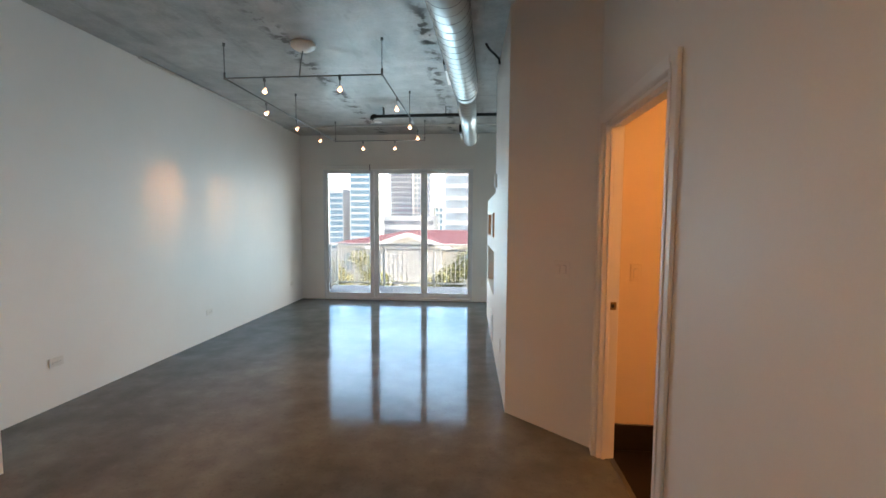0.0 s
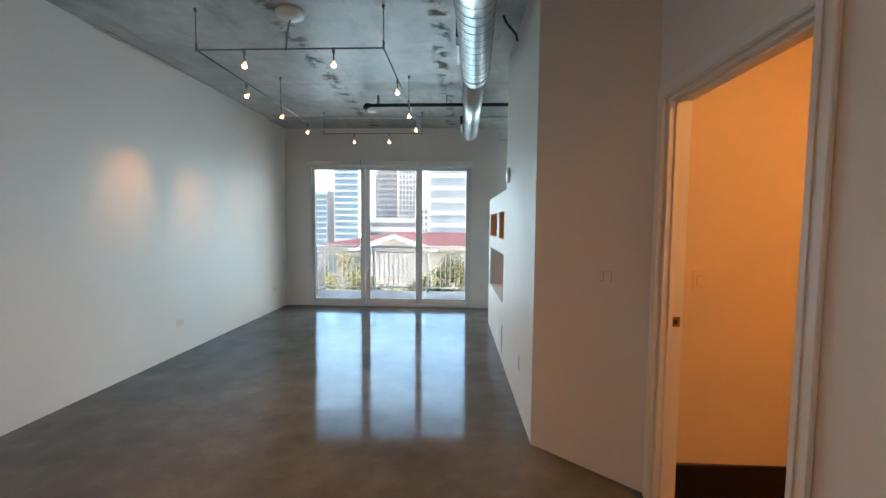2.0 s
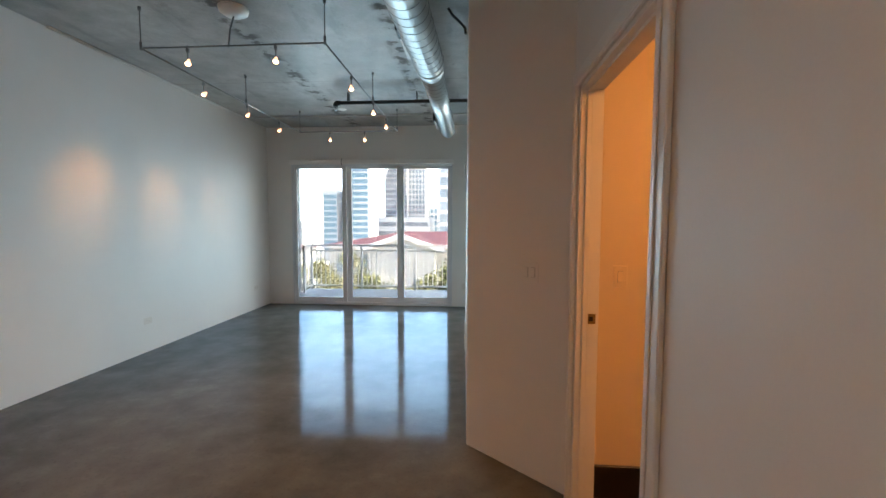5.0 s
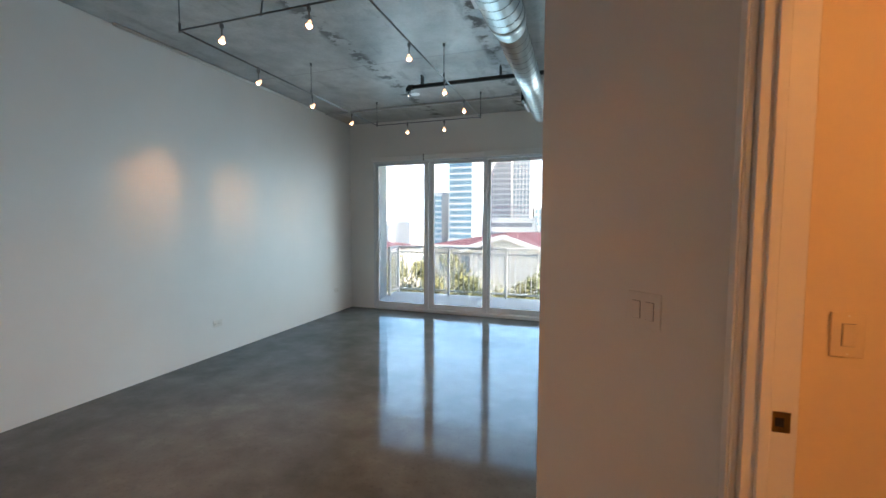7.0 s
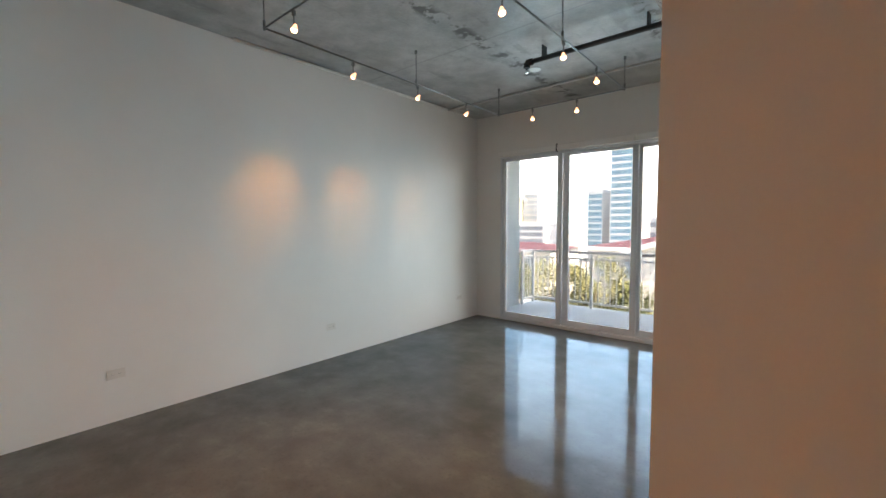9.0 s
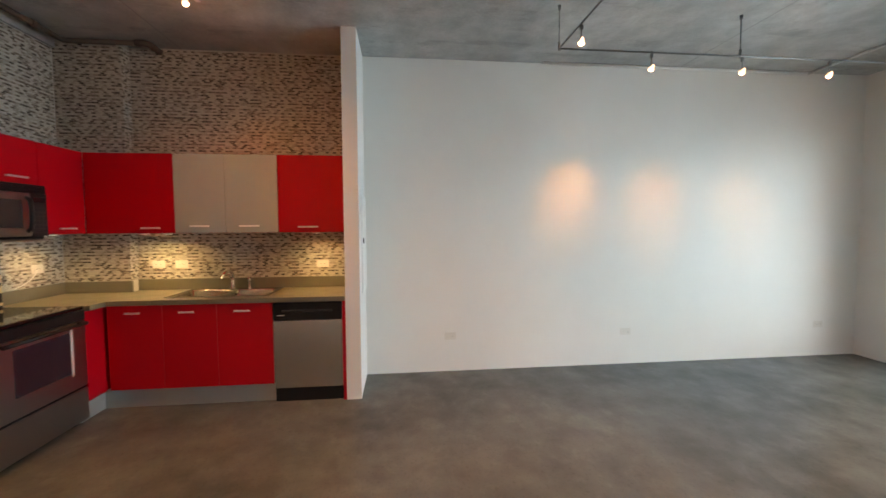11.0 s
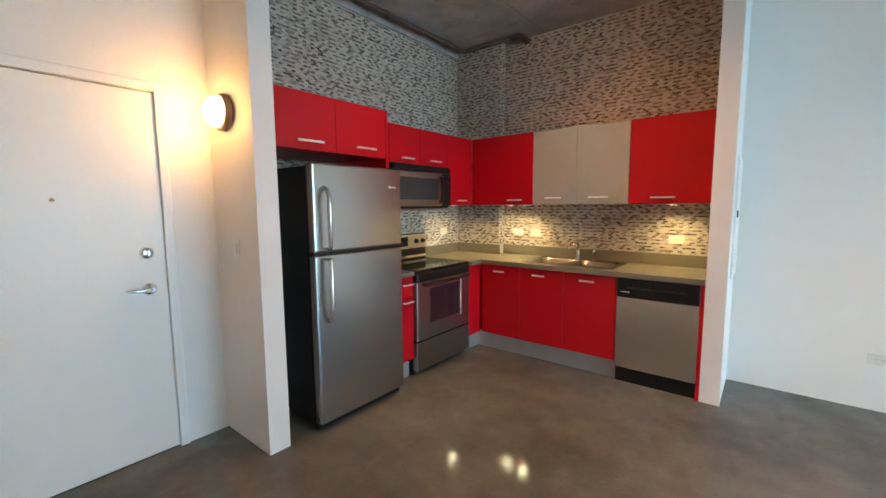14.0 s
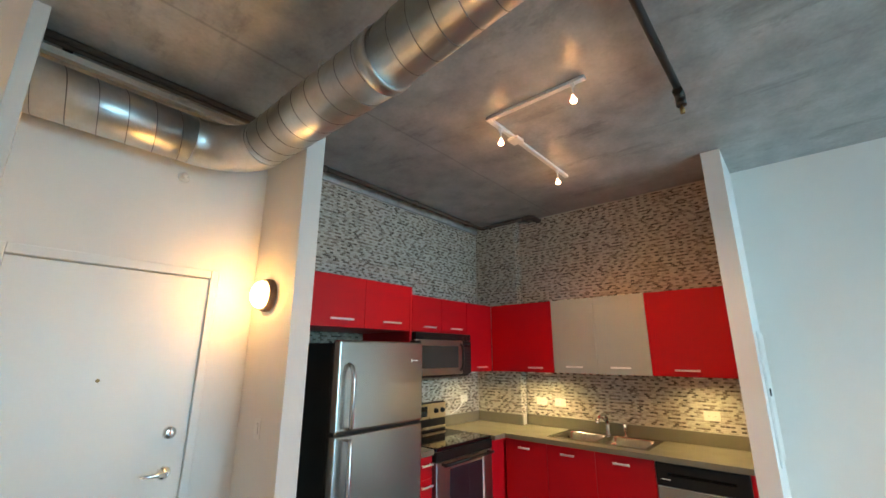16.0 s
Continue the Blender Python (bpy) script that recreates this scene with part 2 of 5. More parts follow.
M_PIPE_BROWN = material("rusty_pipe", (0.085, 0.055, 0.040), 0.6, vary=0.2, fine=60, bump=0.2)
M_CONDUIT = material("steel_conduit", (0.62, 0.62, 0.62), 0.45, 0.3, vary=0.1, bump=0.05)
M_WIRE = material("rail_metal", (0.22, 0.22, 0.22), 0.35, 0.9, vary=0.05, bump=0.0)
M_BRASS = material("old_brass", (0.30, 0.20, 0.09), 0.35, 1.0, vary=0.15, fine=60, bump=0.05)
M_BRONZE = material("lamp_backplate", (0.30, 0.19, 0.12), 0.45, 0.3, vary=0.08, bump=0.02)
M_BEIGE = material("range_panel", (0.62, 0.50, 0.32), 0.30, 0.8, vary=0.05, fine=60, bump=0.03)
M_BEIGE_PAINT = material("beige_paint", (0.58, 0.50, 0.42), 0.5, vary=0.1, scale=3, fine=60, bump=0.05)
M_DARK = material("dark_gap", (0.02, 0.02, 0.02), 0.8, vary=0.2, bump=0.0)
M_BULB = emitter("halogen_glow", (1.0, 0.52, 0.28), 2.6)
M_SHADE = emitter("lit_glass_shade", (1.0, 0.48, 0.30), 0.26)
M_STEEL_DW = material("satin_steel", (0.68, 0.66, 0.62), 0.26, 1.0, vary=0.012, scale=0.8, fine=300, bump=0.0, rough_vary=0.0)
M_PUCK = emitter("puck_glow", (1.0, 0.85, 0.55), 0.45)
M_GLOBE = emitter("globe_glow", (1.0, 0.50, 0.155), 3.1)

# ---- mesh helpers ----


def bm_box(bm, x0, x1, y0, y1, z0, z1, bevel=0.0, segments=1):
    """A box between two corners, added to bm, its edges rounded."""
    m = Matrix.LocRotScale(((x0 + x1) / 2, (y0 + y1) / 2, (z0 + z1) / 2), None, (abs(x1 - x0), abs(y1 - y0), abs(z1 - z0)))
    made = bmesh.ops.create_cube(bm, size=1.0, matrix=m)
    if bevel:
        edges = list({e for v in made["verts"] for e in v.link_edges})
        bmesh.ops.bevel(bm, geom=edges, offset=bevel, segments=segments, affect="EDGES", profile=0.5)
    return bm


def box(*args, bevel=0.0, segments=1):
    return bm_box(bmesh.new(), *args, bevel=bevel, segments=segments)


def bm_tube(bm, points, radius, sides=10, closed_ends=True):
    """A round tube along points; radius is one number or one for each point."""
    pts = [Vector(p) for p in points]
    radii = radius if isinstance(radius, (list, tuple)) else [radius] * len(pts)
    rings, up = [], None
    for i, p in enumerate(pts):
        a = pts[max(i - 1, 0)]
        b = pts[min(i + 1, len(pts) - 1)]
        d = (b - a).normalized()
        if up is None:
            up = Vector((0, 0, 1)) if abs(d.z) < 0.9 else Vector((1, 0, 0))
        side = d.cross(up).normalized()
        up = side.cross(d).normalized()
        rings.append([bm.verts.new(p + radii[i] * (math.cos(t) * side + math.sin(t) * up))
                      for t in (2 * math.pi * k / sides for k in range(sides))])
    for r0, r1 in zip(rings, rings[1:]):
        for k in range(sides):
            f = bm.faces.new((r0[k], r0[(k + 1) % sides], r1[(k + 1) % sides], r1[k]))
            f.smooth = True
    if closed_ends:
        bm.faces.new(rings[0][::-1])
        bm.faces.new(rings[-1])
    return bm


def tube(points, radius, sides=10, closed_ends=True):
    return bm_tube(bmesh.new(), points, radius, sides, closed_ends)


def bm_lathe(bm, profile, m, sides=24):
    """A body of revolution about the local z of m; profile: (radius, height)."""
    rings = []
    for r, h in profile:
        rings.append([bm.verts.new(m @ Vector((max(r, 1e-4) * math.cos(t), max(r, 1e-4) * math.sin(t), h)))
                      for t in (2 * math.pi * k / sides for k in range(sides))])
    for r0, r1 in zip(rings, rings[1:]):
        for k in range(sides):
            f = bm.faces.new((r0[k], r0[(k + 1) % sides], r1[(k + 1) % sides], r1[k]))
            f.smooth = True
    bm.faces.new(rings[0][::-1])
    bm.faces.new(rings[-1])
    return bm


def lathe(profile, m=None, sides=24):
    return bm_lathe(bmesh.new(), profile, m or Matrix(), sides)


def arc(centre, a, b, r, t0, t1, n=8):
    """Points on a circle spanned by the unit vectors a and b."""
    c, a, b = Vector(centre), Vector(a), Vector(b)
    return [c + r * (math.cos(t) * a + math.sin(t) * b) for t in (t0 + (t1 - t0) * k / n for k in range(n + 1))]


def meshed(name, bm, mat):
    bmesh.ops.recalc_face_normals(bm, faces=bm.faces[:])
    me = bpy.data.meshes.new(name)
    bm.to_mesh(me)
    bm.free()
    me.materials.append(mat)
    return new(name, me)


def solid(name, bm, mat, label="", category="", kind="", group=""):
    return tagged(meshed(name, bm, mat), label, category, group, kind)


def thing(name, at, label, category, group="", kind=""):
    ob = new(name)
    ob.location = at
    ob.empty_display_size = 0.1
    return tagged(ob, label, category, group, kind)


def part(name, bm, mat, parent, label=""):
    """Links bm as one mesh under parent; bm is in the world's coordinates."""
    top = parent
    base = Vector(parent.location)
    while top.parent:
        top = top.parent
        base += Vector(top.location)
    bmesh.ops.translate(bm, verts=bm.verts[:], vec=-base)
    ob = meshed(name, bm, mat)
    ob.parent = parent
    return tagged(ob, label)


def wall_with_holes(name, axis, at, thick, lo, hi, z0, z1, holes, mat, label, kind="structure"):
    """An upright wall along x or y with rectangular openings (lo, hi, z0, z1) through it."""
    bm = bmesh.new()
    us = sorted({lo, hi, *[h[0] for h in holes], *[h[1] for h in holes]})
    zs = sorted({z0, z1, *[h[2] for h in holes], *[h[3] for h in holes]})
    solid_cell = {}
    for i in range(len(us) - 1):
        for j in range(len(zs) - 1):
            uc, zc = (us[i] + us[i + 1]) / 2, (zs[j] + zs[j + 1]) / 2
            solid_cell[i, j] = not any(h[0] < uc < h[1] and h[2] < zc < h[3] for h in holes)

    def vert(u, w, z):
        return (w, u, z) if axis == "y" else (u, w, z)

    cache = {}

    def bv(u, w, z):
        key = (round(u, 5), round(w, 5), round(z, 5))
        if key not in cache:
            cache[key] = bm.verts.new(vert(u, w, z))
        return cache[key]

    w0, w1 = at, at + thick
    for (i, j), full in solid_cell.items():
        if not full:
            continue
        a, b, c, d = us[i], us[i + 1], zs[j], zs[j + 1]
        for w in (w0, w1):
            bm.faces.new([bv(a, w, c), bv(b, w, c), bv(b, w, d), bv(a, w, d)])
        for (ni, nj), quad in (((i - 1, j), ((a, c), (a, d))), ((i + 1, j), ((b, c), (b, d))),
                               ((i, j - 1), ((a, c), (b, c))), ((i, j + 1), ((a, d), (b, d)))):
            if not solid_cell.get((ni, nj), False):
                (u0, v0), (u1, v1) = quad
                bm.faces.new([bv(u0, w0, v0), bv(u1, w0, v1), bv(u1, w1, v1), bv(u0, w1, v0)])
    return solid(name, bm, mat, label, "wall", kind)


def slab(xs, ys, z0, z1, void):
    """One flat board on a grid of lines, without the cells for which void(x, y) holds."""
    bm = bmesh.new()
    cache = {}

    def bv(x, y, z):
        if (x, y, z) not in cache:
            cache[x, y, z] = bm.verts.new((x, y, z))
        return cache[x, y, z]

    full = {(i, j) for i in range(len(xs) - 1) for j in range(len(ys) - 1)
            if not void((xs[i] + xs[i + 1]) / 2, (ys[j] + ys[j + 1]) / 2)}
    for i, j in full:
        a, b, c, d = xs[i], xs[i + 1], ys[j], ys[j + 1]
        for z in (z0, z1):
            bm.faces.new([bv(a, c, z), bv(b, c, z), bv(b, d, z), bv(a, d, z)])
        for near, p, q in (((i - 1, j), (a, c), (a, d)), ((i + 1, j), (b, c), (b, d)), ((i, j - 1), (a, c), (b, c)), ((i, j + 1), (a, d), (b, d))):
            if near not in full:
                bm.faces.new([bv(*p, z0), bv(*q, z0), bv(*q, z1), bv(*p, z1)])
    return bm


# ---- large structure ----
LX, FY, RX, CZ = -3.015, 7.828, 0.589, 3.116
DX, KY, EY = 1.13, -0.30, -0.15
SLOPE = -0.0205     # the east wall leans into the room by this much a metre
PX = LX + 0.115     # face of the kitchen's corner pilaster
solid("floor", box(-3.3, DX + 0.11, -0.5, 7.90, -0.2, 0.0), M_FLOOR,
      "dark grey polished concrete floor with cloudy stains", "floor", "structure")
solid("floor_bath", box(DX + 0.11, 3.2, 0.5, 3.4, -0.2, -0.001), M_DARKFLOOR, "dark brown floor of the lit side room", "floor", "structure")
solid("floor_bedroom", box(DX + 0.11, 3.9, 3.4, 9.2, -0.2, 0.0), M_FLOOR, "grey concrete floor behind the partition", "floor", "structure")
solid("floor_corner", box(RX + 0.12, DX + 0.11, 7.90, 9.2, -0.2, 0.0), M_FLOOR, "grey concrete floor behind the partition", "floor", "structure")
solid("ceiling", box(-3.3, 3.9, -0.6, 9.2, CZ, CZ + 0.25), M_CEIL,
      "bare grey concrete ceiling slab with stains and streaks", "ceiling", "structure")

solid("wall_west", box(LX - 0.2, LX, -0.5, FY + 0.2, 0, CZ), M_WALL, "long white painted wall with warm lamp scallops", "wall", "structure")
wall_with_holes("wall_window", "x", FY, 0.2, LX, 0.714, 0, CZ, [(-2.575, 0.266, 0.0, 2.475)], M_WALL,
                "white wall around the sliding balcony door")
solid("wall_window_return", box(0.714 - 0.12, 0.714, FY + 0.2, 8.85, 0, CZ), M_WALL, "white return wall beside the balcony", "wall", "structure")
wall_with_holes("wall_bedroom_end", "x", 8.85, 0.2, 0.714, 3.9, 0, CZ, [(1.15, 3.45, 0.1, 2.55)], M_WALL, "white window wall of the room behind the partition")
solid("wall_bedroom_side", box(3.7, 3.9, 0.3, 8.85, 0, CZ), M_WALL, "plain white wall of the room behind the partition", "wall", "structure")

# tall wall, then the lower partition with its niches; both lean into the room as they run back


def skew(ob, y0=3.41):
    """Shears a mesh (and the parts under it) along the line of the east wall."""
    for m in [ob, *ob.children_recursive]:
        if m.type == "MESH":
            for v in m.data.vertices:
                v.co.x += SLOPE * (v.co.y - y0)
    return ob


def east_x(y):
    return RX + SLOPE * (y - 3.41)


PT, PZ, PY0, PEND = 0.30, 1.832, 4.89, 6.82
NICHES = [(5.07, 5.54, 1.31, 1.618), (5.79, 6.66, 1.31, 1.618), (5.07, 6.60, 0.62, 1.15)]
skew(solid("wall_east", box(RX, RX + 0.30, 3.41, PY0, 0, CZ), M_WALL, "white wall beside the polished floor", "wall", "structure"))
skew(wall_with_holes("wall_partition", "y", RX + 0.002, PT - 0.03, PY0, PEND, 0, PZ, NICHES, M_WALL,
                     "white half-height partition wall with three open niches"))
skew(solid("wall_partition_back", box(RX + PT - 0.026, RX + PT, PY0, PEND, 0, PZ), M_WALL, "white back of the niche partition", "wall", "structure"))


def niche_lining(y0, y1, z0, z1, mat, label):
    x0, x1, t = RX + 0.012, RX + PT - 0.03, 0.004
    bm = bmesh.new()
    bm_box(bm, x1 - t, x1, y0 + t, y1 - t, z0 + t, z1 - t)
    bm_box(bm, x0, x1, y0 + 0.0005, y0 + t, z0 + t, z1 - t)
    bm_box(bm, x0, x1, y1 - t, y1 - 0.0005, z0 + t, z1 - t)
    bm_box(bm, x0, x1, y0 + t, y1 - t, z0 + 0.0005, z0 + t)
    bm_box(bm, x0, x1, y0 + t, y1 - t, z1 - t, z1 - 0.0005)
    skew(solid("niche_lining", bm, mat, label, "niche", "structure"))


for niche in NICHES[:2]:
    niche_lining(*niche, M_ORANGE, "burnt orange inside of a wall niche")

# slanted wall between the side room's door and the tall wall
DIAG_A, DIAG_B = Vector((RX, 3.41, 0)), Vector((DX, 2.940, 0))
bm = bmesh.new()
foot = [bm.verts.new(v) for v in (DIAG_A, DIAG_B, (DX + 0.11, 2.940, 0), (DX + 0.11, 3.30, 0), (RX + 0.295, 3.409, 0))]
top = [bm.verts.new((v.co.x, v.co.y, CZ)) for v in foot]
bm.faces.new(foot)
bm.faces.new(top)
for k in range(5):
    bm.faces.new((foot[k], foot[(k + 1) % 5], top[(k + 1) % 5], top[k]))
solid("wall_slanted", bm, M_WALL, "white slanted wall with a double light switch", "wall", "structure")

# wall of the side room with its doorway
wall_with_holes("wall_doorway", "y", DX, 0.11, EY, 2.940, 0, CZ, [(1.98, 2.85, 0, 2.108)], M_WALL,
                "white wall with an open doorway to the warm-lit side room")
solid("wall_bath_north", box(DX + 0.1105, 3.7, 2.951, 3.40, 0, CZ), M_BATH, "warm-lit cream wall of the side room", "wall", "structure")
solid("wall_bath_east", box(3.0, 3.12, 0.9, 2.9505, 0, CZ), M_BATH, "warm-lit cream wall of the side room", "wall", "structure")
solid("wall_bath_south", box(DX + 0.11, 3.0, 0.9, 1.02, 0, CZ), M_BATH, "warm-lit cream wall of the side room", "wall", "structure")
solid("ceiling_bath", box(DX + 0.11, 3.0, 1.02, 2.9505, 2.45, 2.5), M_TRIM, "plain white lowered ceiling of the side room", "ceiling", "structure")

solid("baseboard_bath", box(DX + 0.1105, 2.999, 2.936, 2.9505, 0, 0.178, bevel=0.003), M_DARKFLOOR, "tall dark brown baseboard of the side room", "baseboard", "structure")

# entry wall with the front door, kitchen walls and the two wall stubs
wall_with_holes("wall_entry", "x", EY - 0.2, 0.2, -0.175, DX + 0.11, 0, CZ, [(0.06, 1.05, 0, 2.11)], M_WALL,
                "cream-lit entry wall with the front door")
solid("wall_entry_side", box(1.072, DX - 0.0005, EY, 0.28, 0, CZ), M_WALL, "white wall thickening beside the front door", "wall", "structure")
solid("wall_corridor", box(-0.3, 1.4, -0.50, -0.42, 0, CZ), M_WALL, "plain wall closing the corridor side", "wall", "structure")
solid("wall_stub_entry", box(-0.30, -0.173, EY - 0.2, 0.375, 0, CZ), M_WALL, "white wall end between the entry and the kitchen", "wall", "structure")
solid("wall_kitchen", box(LX, -0.30, KY - 0.2, KY, 0, CZ), M_GROUT, "kitchen wall behind refrigerator and range", "wall", "structure")
solid("wall_stub_kitchen", box(LX, -2.432, 2.218, 2.342, 0, CZ), M_WALL, "white wall end between the kitchen and the living room", "wall", "structure")
solid("kitchen_pilaster", box(LX, PX, KY, 0.255, 0, CZ), M_GROUT, "tiled corner pilaster in the kitchen", "wall", "structure")


def casing(x, y0, y1, z, w, proud, name, label, mat):
    """A moulded door casing round an opening on a wall that faces -x: two legs and a head."""
    t = thing(name, (x, (y0 + y1) / 2, 0), label, "door frame", kind="structure")
    for a, b in ((y0 - w, y0), (y1, y1 + w)):
        bm = box(x - proud, x, a, b, 0, z + w, bevel=0.004)
        inner = (b - 0.028, b - 0.004) if b == y0 else (a + 0.004, a + 0.028)
        bm_box(bm, x - proud - 0.006, x - proud, inner[0], inner[1], 0, z + 0.004, bevel=0.002)
        part("casing_leg", bm, mat, t)
    bm = box(x - proud, x, y0, y1, z, z + w, bevel=0.004)
    bm_box(bm, x - proud - 0.006, x - proud, y0 - 0.02, y1 + 0.02, z + 0.004, z + 0.028, bevel=0.002)
    part("casing_head", bm, mat, t)
    return t


frame_1 = casing(DX - 0.0005, 1.98, 2.85, 2.108, 0.070, 0.018, "door_frame_1", "white painted moulded casing of the open doorway", M_TRIM)
for y0, y1 in ((1.9805, 2.000), (2.830, 2.8495)):
    bm = box(DX + 0.0005, DX + 0.109, y0, y1, 0, 2.1075, bevel=0.002)
    mid = (y0 + y1) / 2
    stop = (y1, y1 + 0.012) if y0 < 2.2 else (y0 - 0.012, y0)
    bm_box(bm, DX + 0.028, DX + 0.052, stop[0], stop[1], 0, 2.088, bevel=0.002)
    part("jamb", bm, M_TRIM, frame_1)
part("head_jamb", box(DX + 0.0005, DX + 0.109, 2.000, 2.830, 2.088, 2.1075, bevel=0.002), M_TRIM, frame_1)
part("head_stop", box(DX + 0.028, DX + 0.052, 2.012, 2.818, 2.076, 2.0878, bevel=0.002), M_TRIM, frame_1)
bm = box(DX + 0.058, DX + 0.094, 2.8275, 2.8298, 0.962, 1.012, bevel=0.0008)
strike = part("strike_plate", bm, M_BRASS, frame_1, "worn brass strike plate")
part("latch_hole", box(DX + 0.063, DX + 0.081, 2.8267, 2.8275, 0.976, 0.998), M_DARK, frame_1)
solid("threshold", box(DX + 0.080, DX + 0.112, 2.000, 2.830, 0.0, 0.005, bevel=0.002), M_WIRE, "thin dark metal threshold strip on the floor", "threshold", "structure")

# ---- sliding balcony door ----
SX0, SX1, SZ = -2.575, 0.266, 2.475
sd = thing("door_1", ((SX0 + SX1) / 2, FY, 0), "white aluminium sliding glass door with three panels", "sliding door", kind="structure")
part("sill", box(SX0 + 0.001, SX1 - 0.001, FY - 0.004, FY + 0.17, 0.0005, 0.045, bevel=0.003), M_ALU, sd)
part("head", box(SX0 + 0.001, SX1 - 0.001, FY - 0.006, FY + 0.17, SZ - 0.03, SZ - 0.0005, bevel=0.003), M_ALU, sd)
for x0 in (SX0 + 0.001, SX1 - 0.036):
    part("side_frame", box(x0, x0 + 0.035, FY - 0.006, FY + 0.17, 0.045, SZ - 0.03, bevel=0.003), M_ALU, sd)


def sash(x0, x1, y, left, right):
    """One glazed panel with stiles, rails and pane."""
    t = 0.035
    for a, b in ((x0, x0 + left), (x1 - right, x1)):
        part("stile", box(a, b, y, y + t, 0.046, SZ - 0.031, bevel=0.003), M_ALU, sd)
    part("bottom_rail", box(x0 + left, x1 - right, y, y + t, 0.046, 0.125, bevel=0.003), M_ALU, sd)
    part("top_rail", box(x0 + left, x1 - right, y, y + t, SZ - 0.072, SZ - 0.031, bevel=0.003), M_ALU, sd)
    pane = part("pane", box(x0 + left, x1 - right, y + 0.014, y + 0.020, 0.125, SZ - 0.072), M_GLASS, sd, "glass pane tinted grey to dim the outdoor view")
    pane.visible_shadow = False


sash(SX0 + 0.036, -1.600, FY + 0.015, 0.05, 0.07)
sash(-1.606, -0.632, FY + 0.058, 0.09, 0.07)
sash(-0.665, SX1 - 0.036, FY + 0.101, 0.07, 0.05)
bm = box(-1.650, -1.628, FY - 0.028, FY + 0.0145, 0.92, 1.12, bevel=0.006, segments=2)
part("pull_handle", bm, M_ALU, sd)

win2 = thing("window_2", (2.3, 8.9, 0.1), "plain window of the room behind the partition", "window", kind="structure")
for x0, x1, z0, z1 in ((1.151, 1.20, 0.101, 2.549), (3.40, 3.449, 0.101, 2.549), (1.20, 3.40, 0.101, 0.15), (1.20, 3.40, 2.50, 2.549)):
    part("window_frame", box(x0, x1, 8.90, 8.96, z0, z1, bevel=0.003), M_ALU, win2)
pane2 = part("pane", box(1.20, 3.40, 8.925, 8.931, 0.15, 2.50), M_GLASS, win2)
pane2.visible_shadow = False

# roller blind boxes over the door
blind = thing("roller_blind", (-1.2, FY, SZ), "slim white roller blind cassette above the sliding door", "blind")
for a, b in ((-2.595, -1.664), (-1.656, -0.660), (-0.652, 0.285)):
    part("cassette", box(a, b, FY - 0.045, FY - 0.008, SZ - 0.008, SZ + 0.072, bevel=0.006, segments=2), M_TRIM, blind)
part("bracket", box(-1.663, -1.657, FY - 0.050, FY - 0.008, SZ - 0.02, SZ + 0.085), M_BLACK, blind, "black bracket between cassettes")

# ---- balcony ----
BY = 9.60
solid("balcony_floor", box(-3.05, 0.594, FY + 0.2, BY + 0.12, -0.25, -0.03), M_BALCONY, "pale concrete balcony floor with blue sky light in its colour", "balcony", "structure")
solid("balcony_ceiling", box(-3.1, 0.594, FY + 0.2, BY + 0.12, 2.78, 2.98), M_TRIM, "underside of the balcony above", "balcony", "structure")
solid("balcony_fin", box(-3.30, -3.00, FY + 0.2, 9.16, -0.25, 2.78), M_FIN, "blue-grey rendered side wall of the balcony", "wall", "structure")
railing = thing("railing", (-1.2, BY, -0.03), "pale grey metal balcony railing with thin upright bars", "railing")
R0, R1 = -2.95, 0.59


def rail_run(a, b, n, posts):
    a, b = Vector(a), Vector(b)

    def bar(p, q, w, h):
        d = (q - p).normalized()
        s = Vector((-d.y, d.x, 0)) * w / 2
        bm = bmesh.new()
        ring = []
        for e in (p, q):
            ring.append([bm.verts.new(e + s * i + Vector((0, 0, k * h / 2))) for i, k in ((-1, -1), (1, -1), (1, 1), (-1, 1))])
        bm.faces.new(ring[0])
        bm.faces.new(ring[1])
        for k in range(4):
            bm.faces.new((ring[0][k], ring[0][(k + 1) % 4], ring[1][(k + 1) % 4], ring[1][k]))
        return bm

    for z, w, h, nm in ((0.955, 0.055, 0.045, "top_rail"), (0.845, 0.03, 0.03, "middle_rail"), (0.065, 0.035, 0.035, "bottom_rail")):
        part(nm, bar(a + Vector((0, 0, z)), b + Vector((0, 0, z)), w, h), M_RAILING, railing)
    for f in posts:
        p = a.lerp(b, f)
        part("post", box(p.x - 0.024, p.x + 0.024, p.y - 0.024, p.y + 0.024, -0.03, 0.945, bevel=0.003), M_RAILING, railing)
    for k in range(1, n):
        p = a.lerp(b, k / n)
        part("bar", box(p.x - 0.008, p.x + 0.008, p.y - 0.008, p.y + 0.008, 0.06, 0.845), M_RAILING, railing)


rail_run((R0, BY, 0), (R1, BY, 0), 34, (0.0, 0.320, 0.655, 0.995))
rail_run((R0, 9.17, 0), (R0, BY - 0.03, 0), 4, (0.0,))

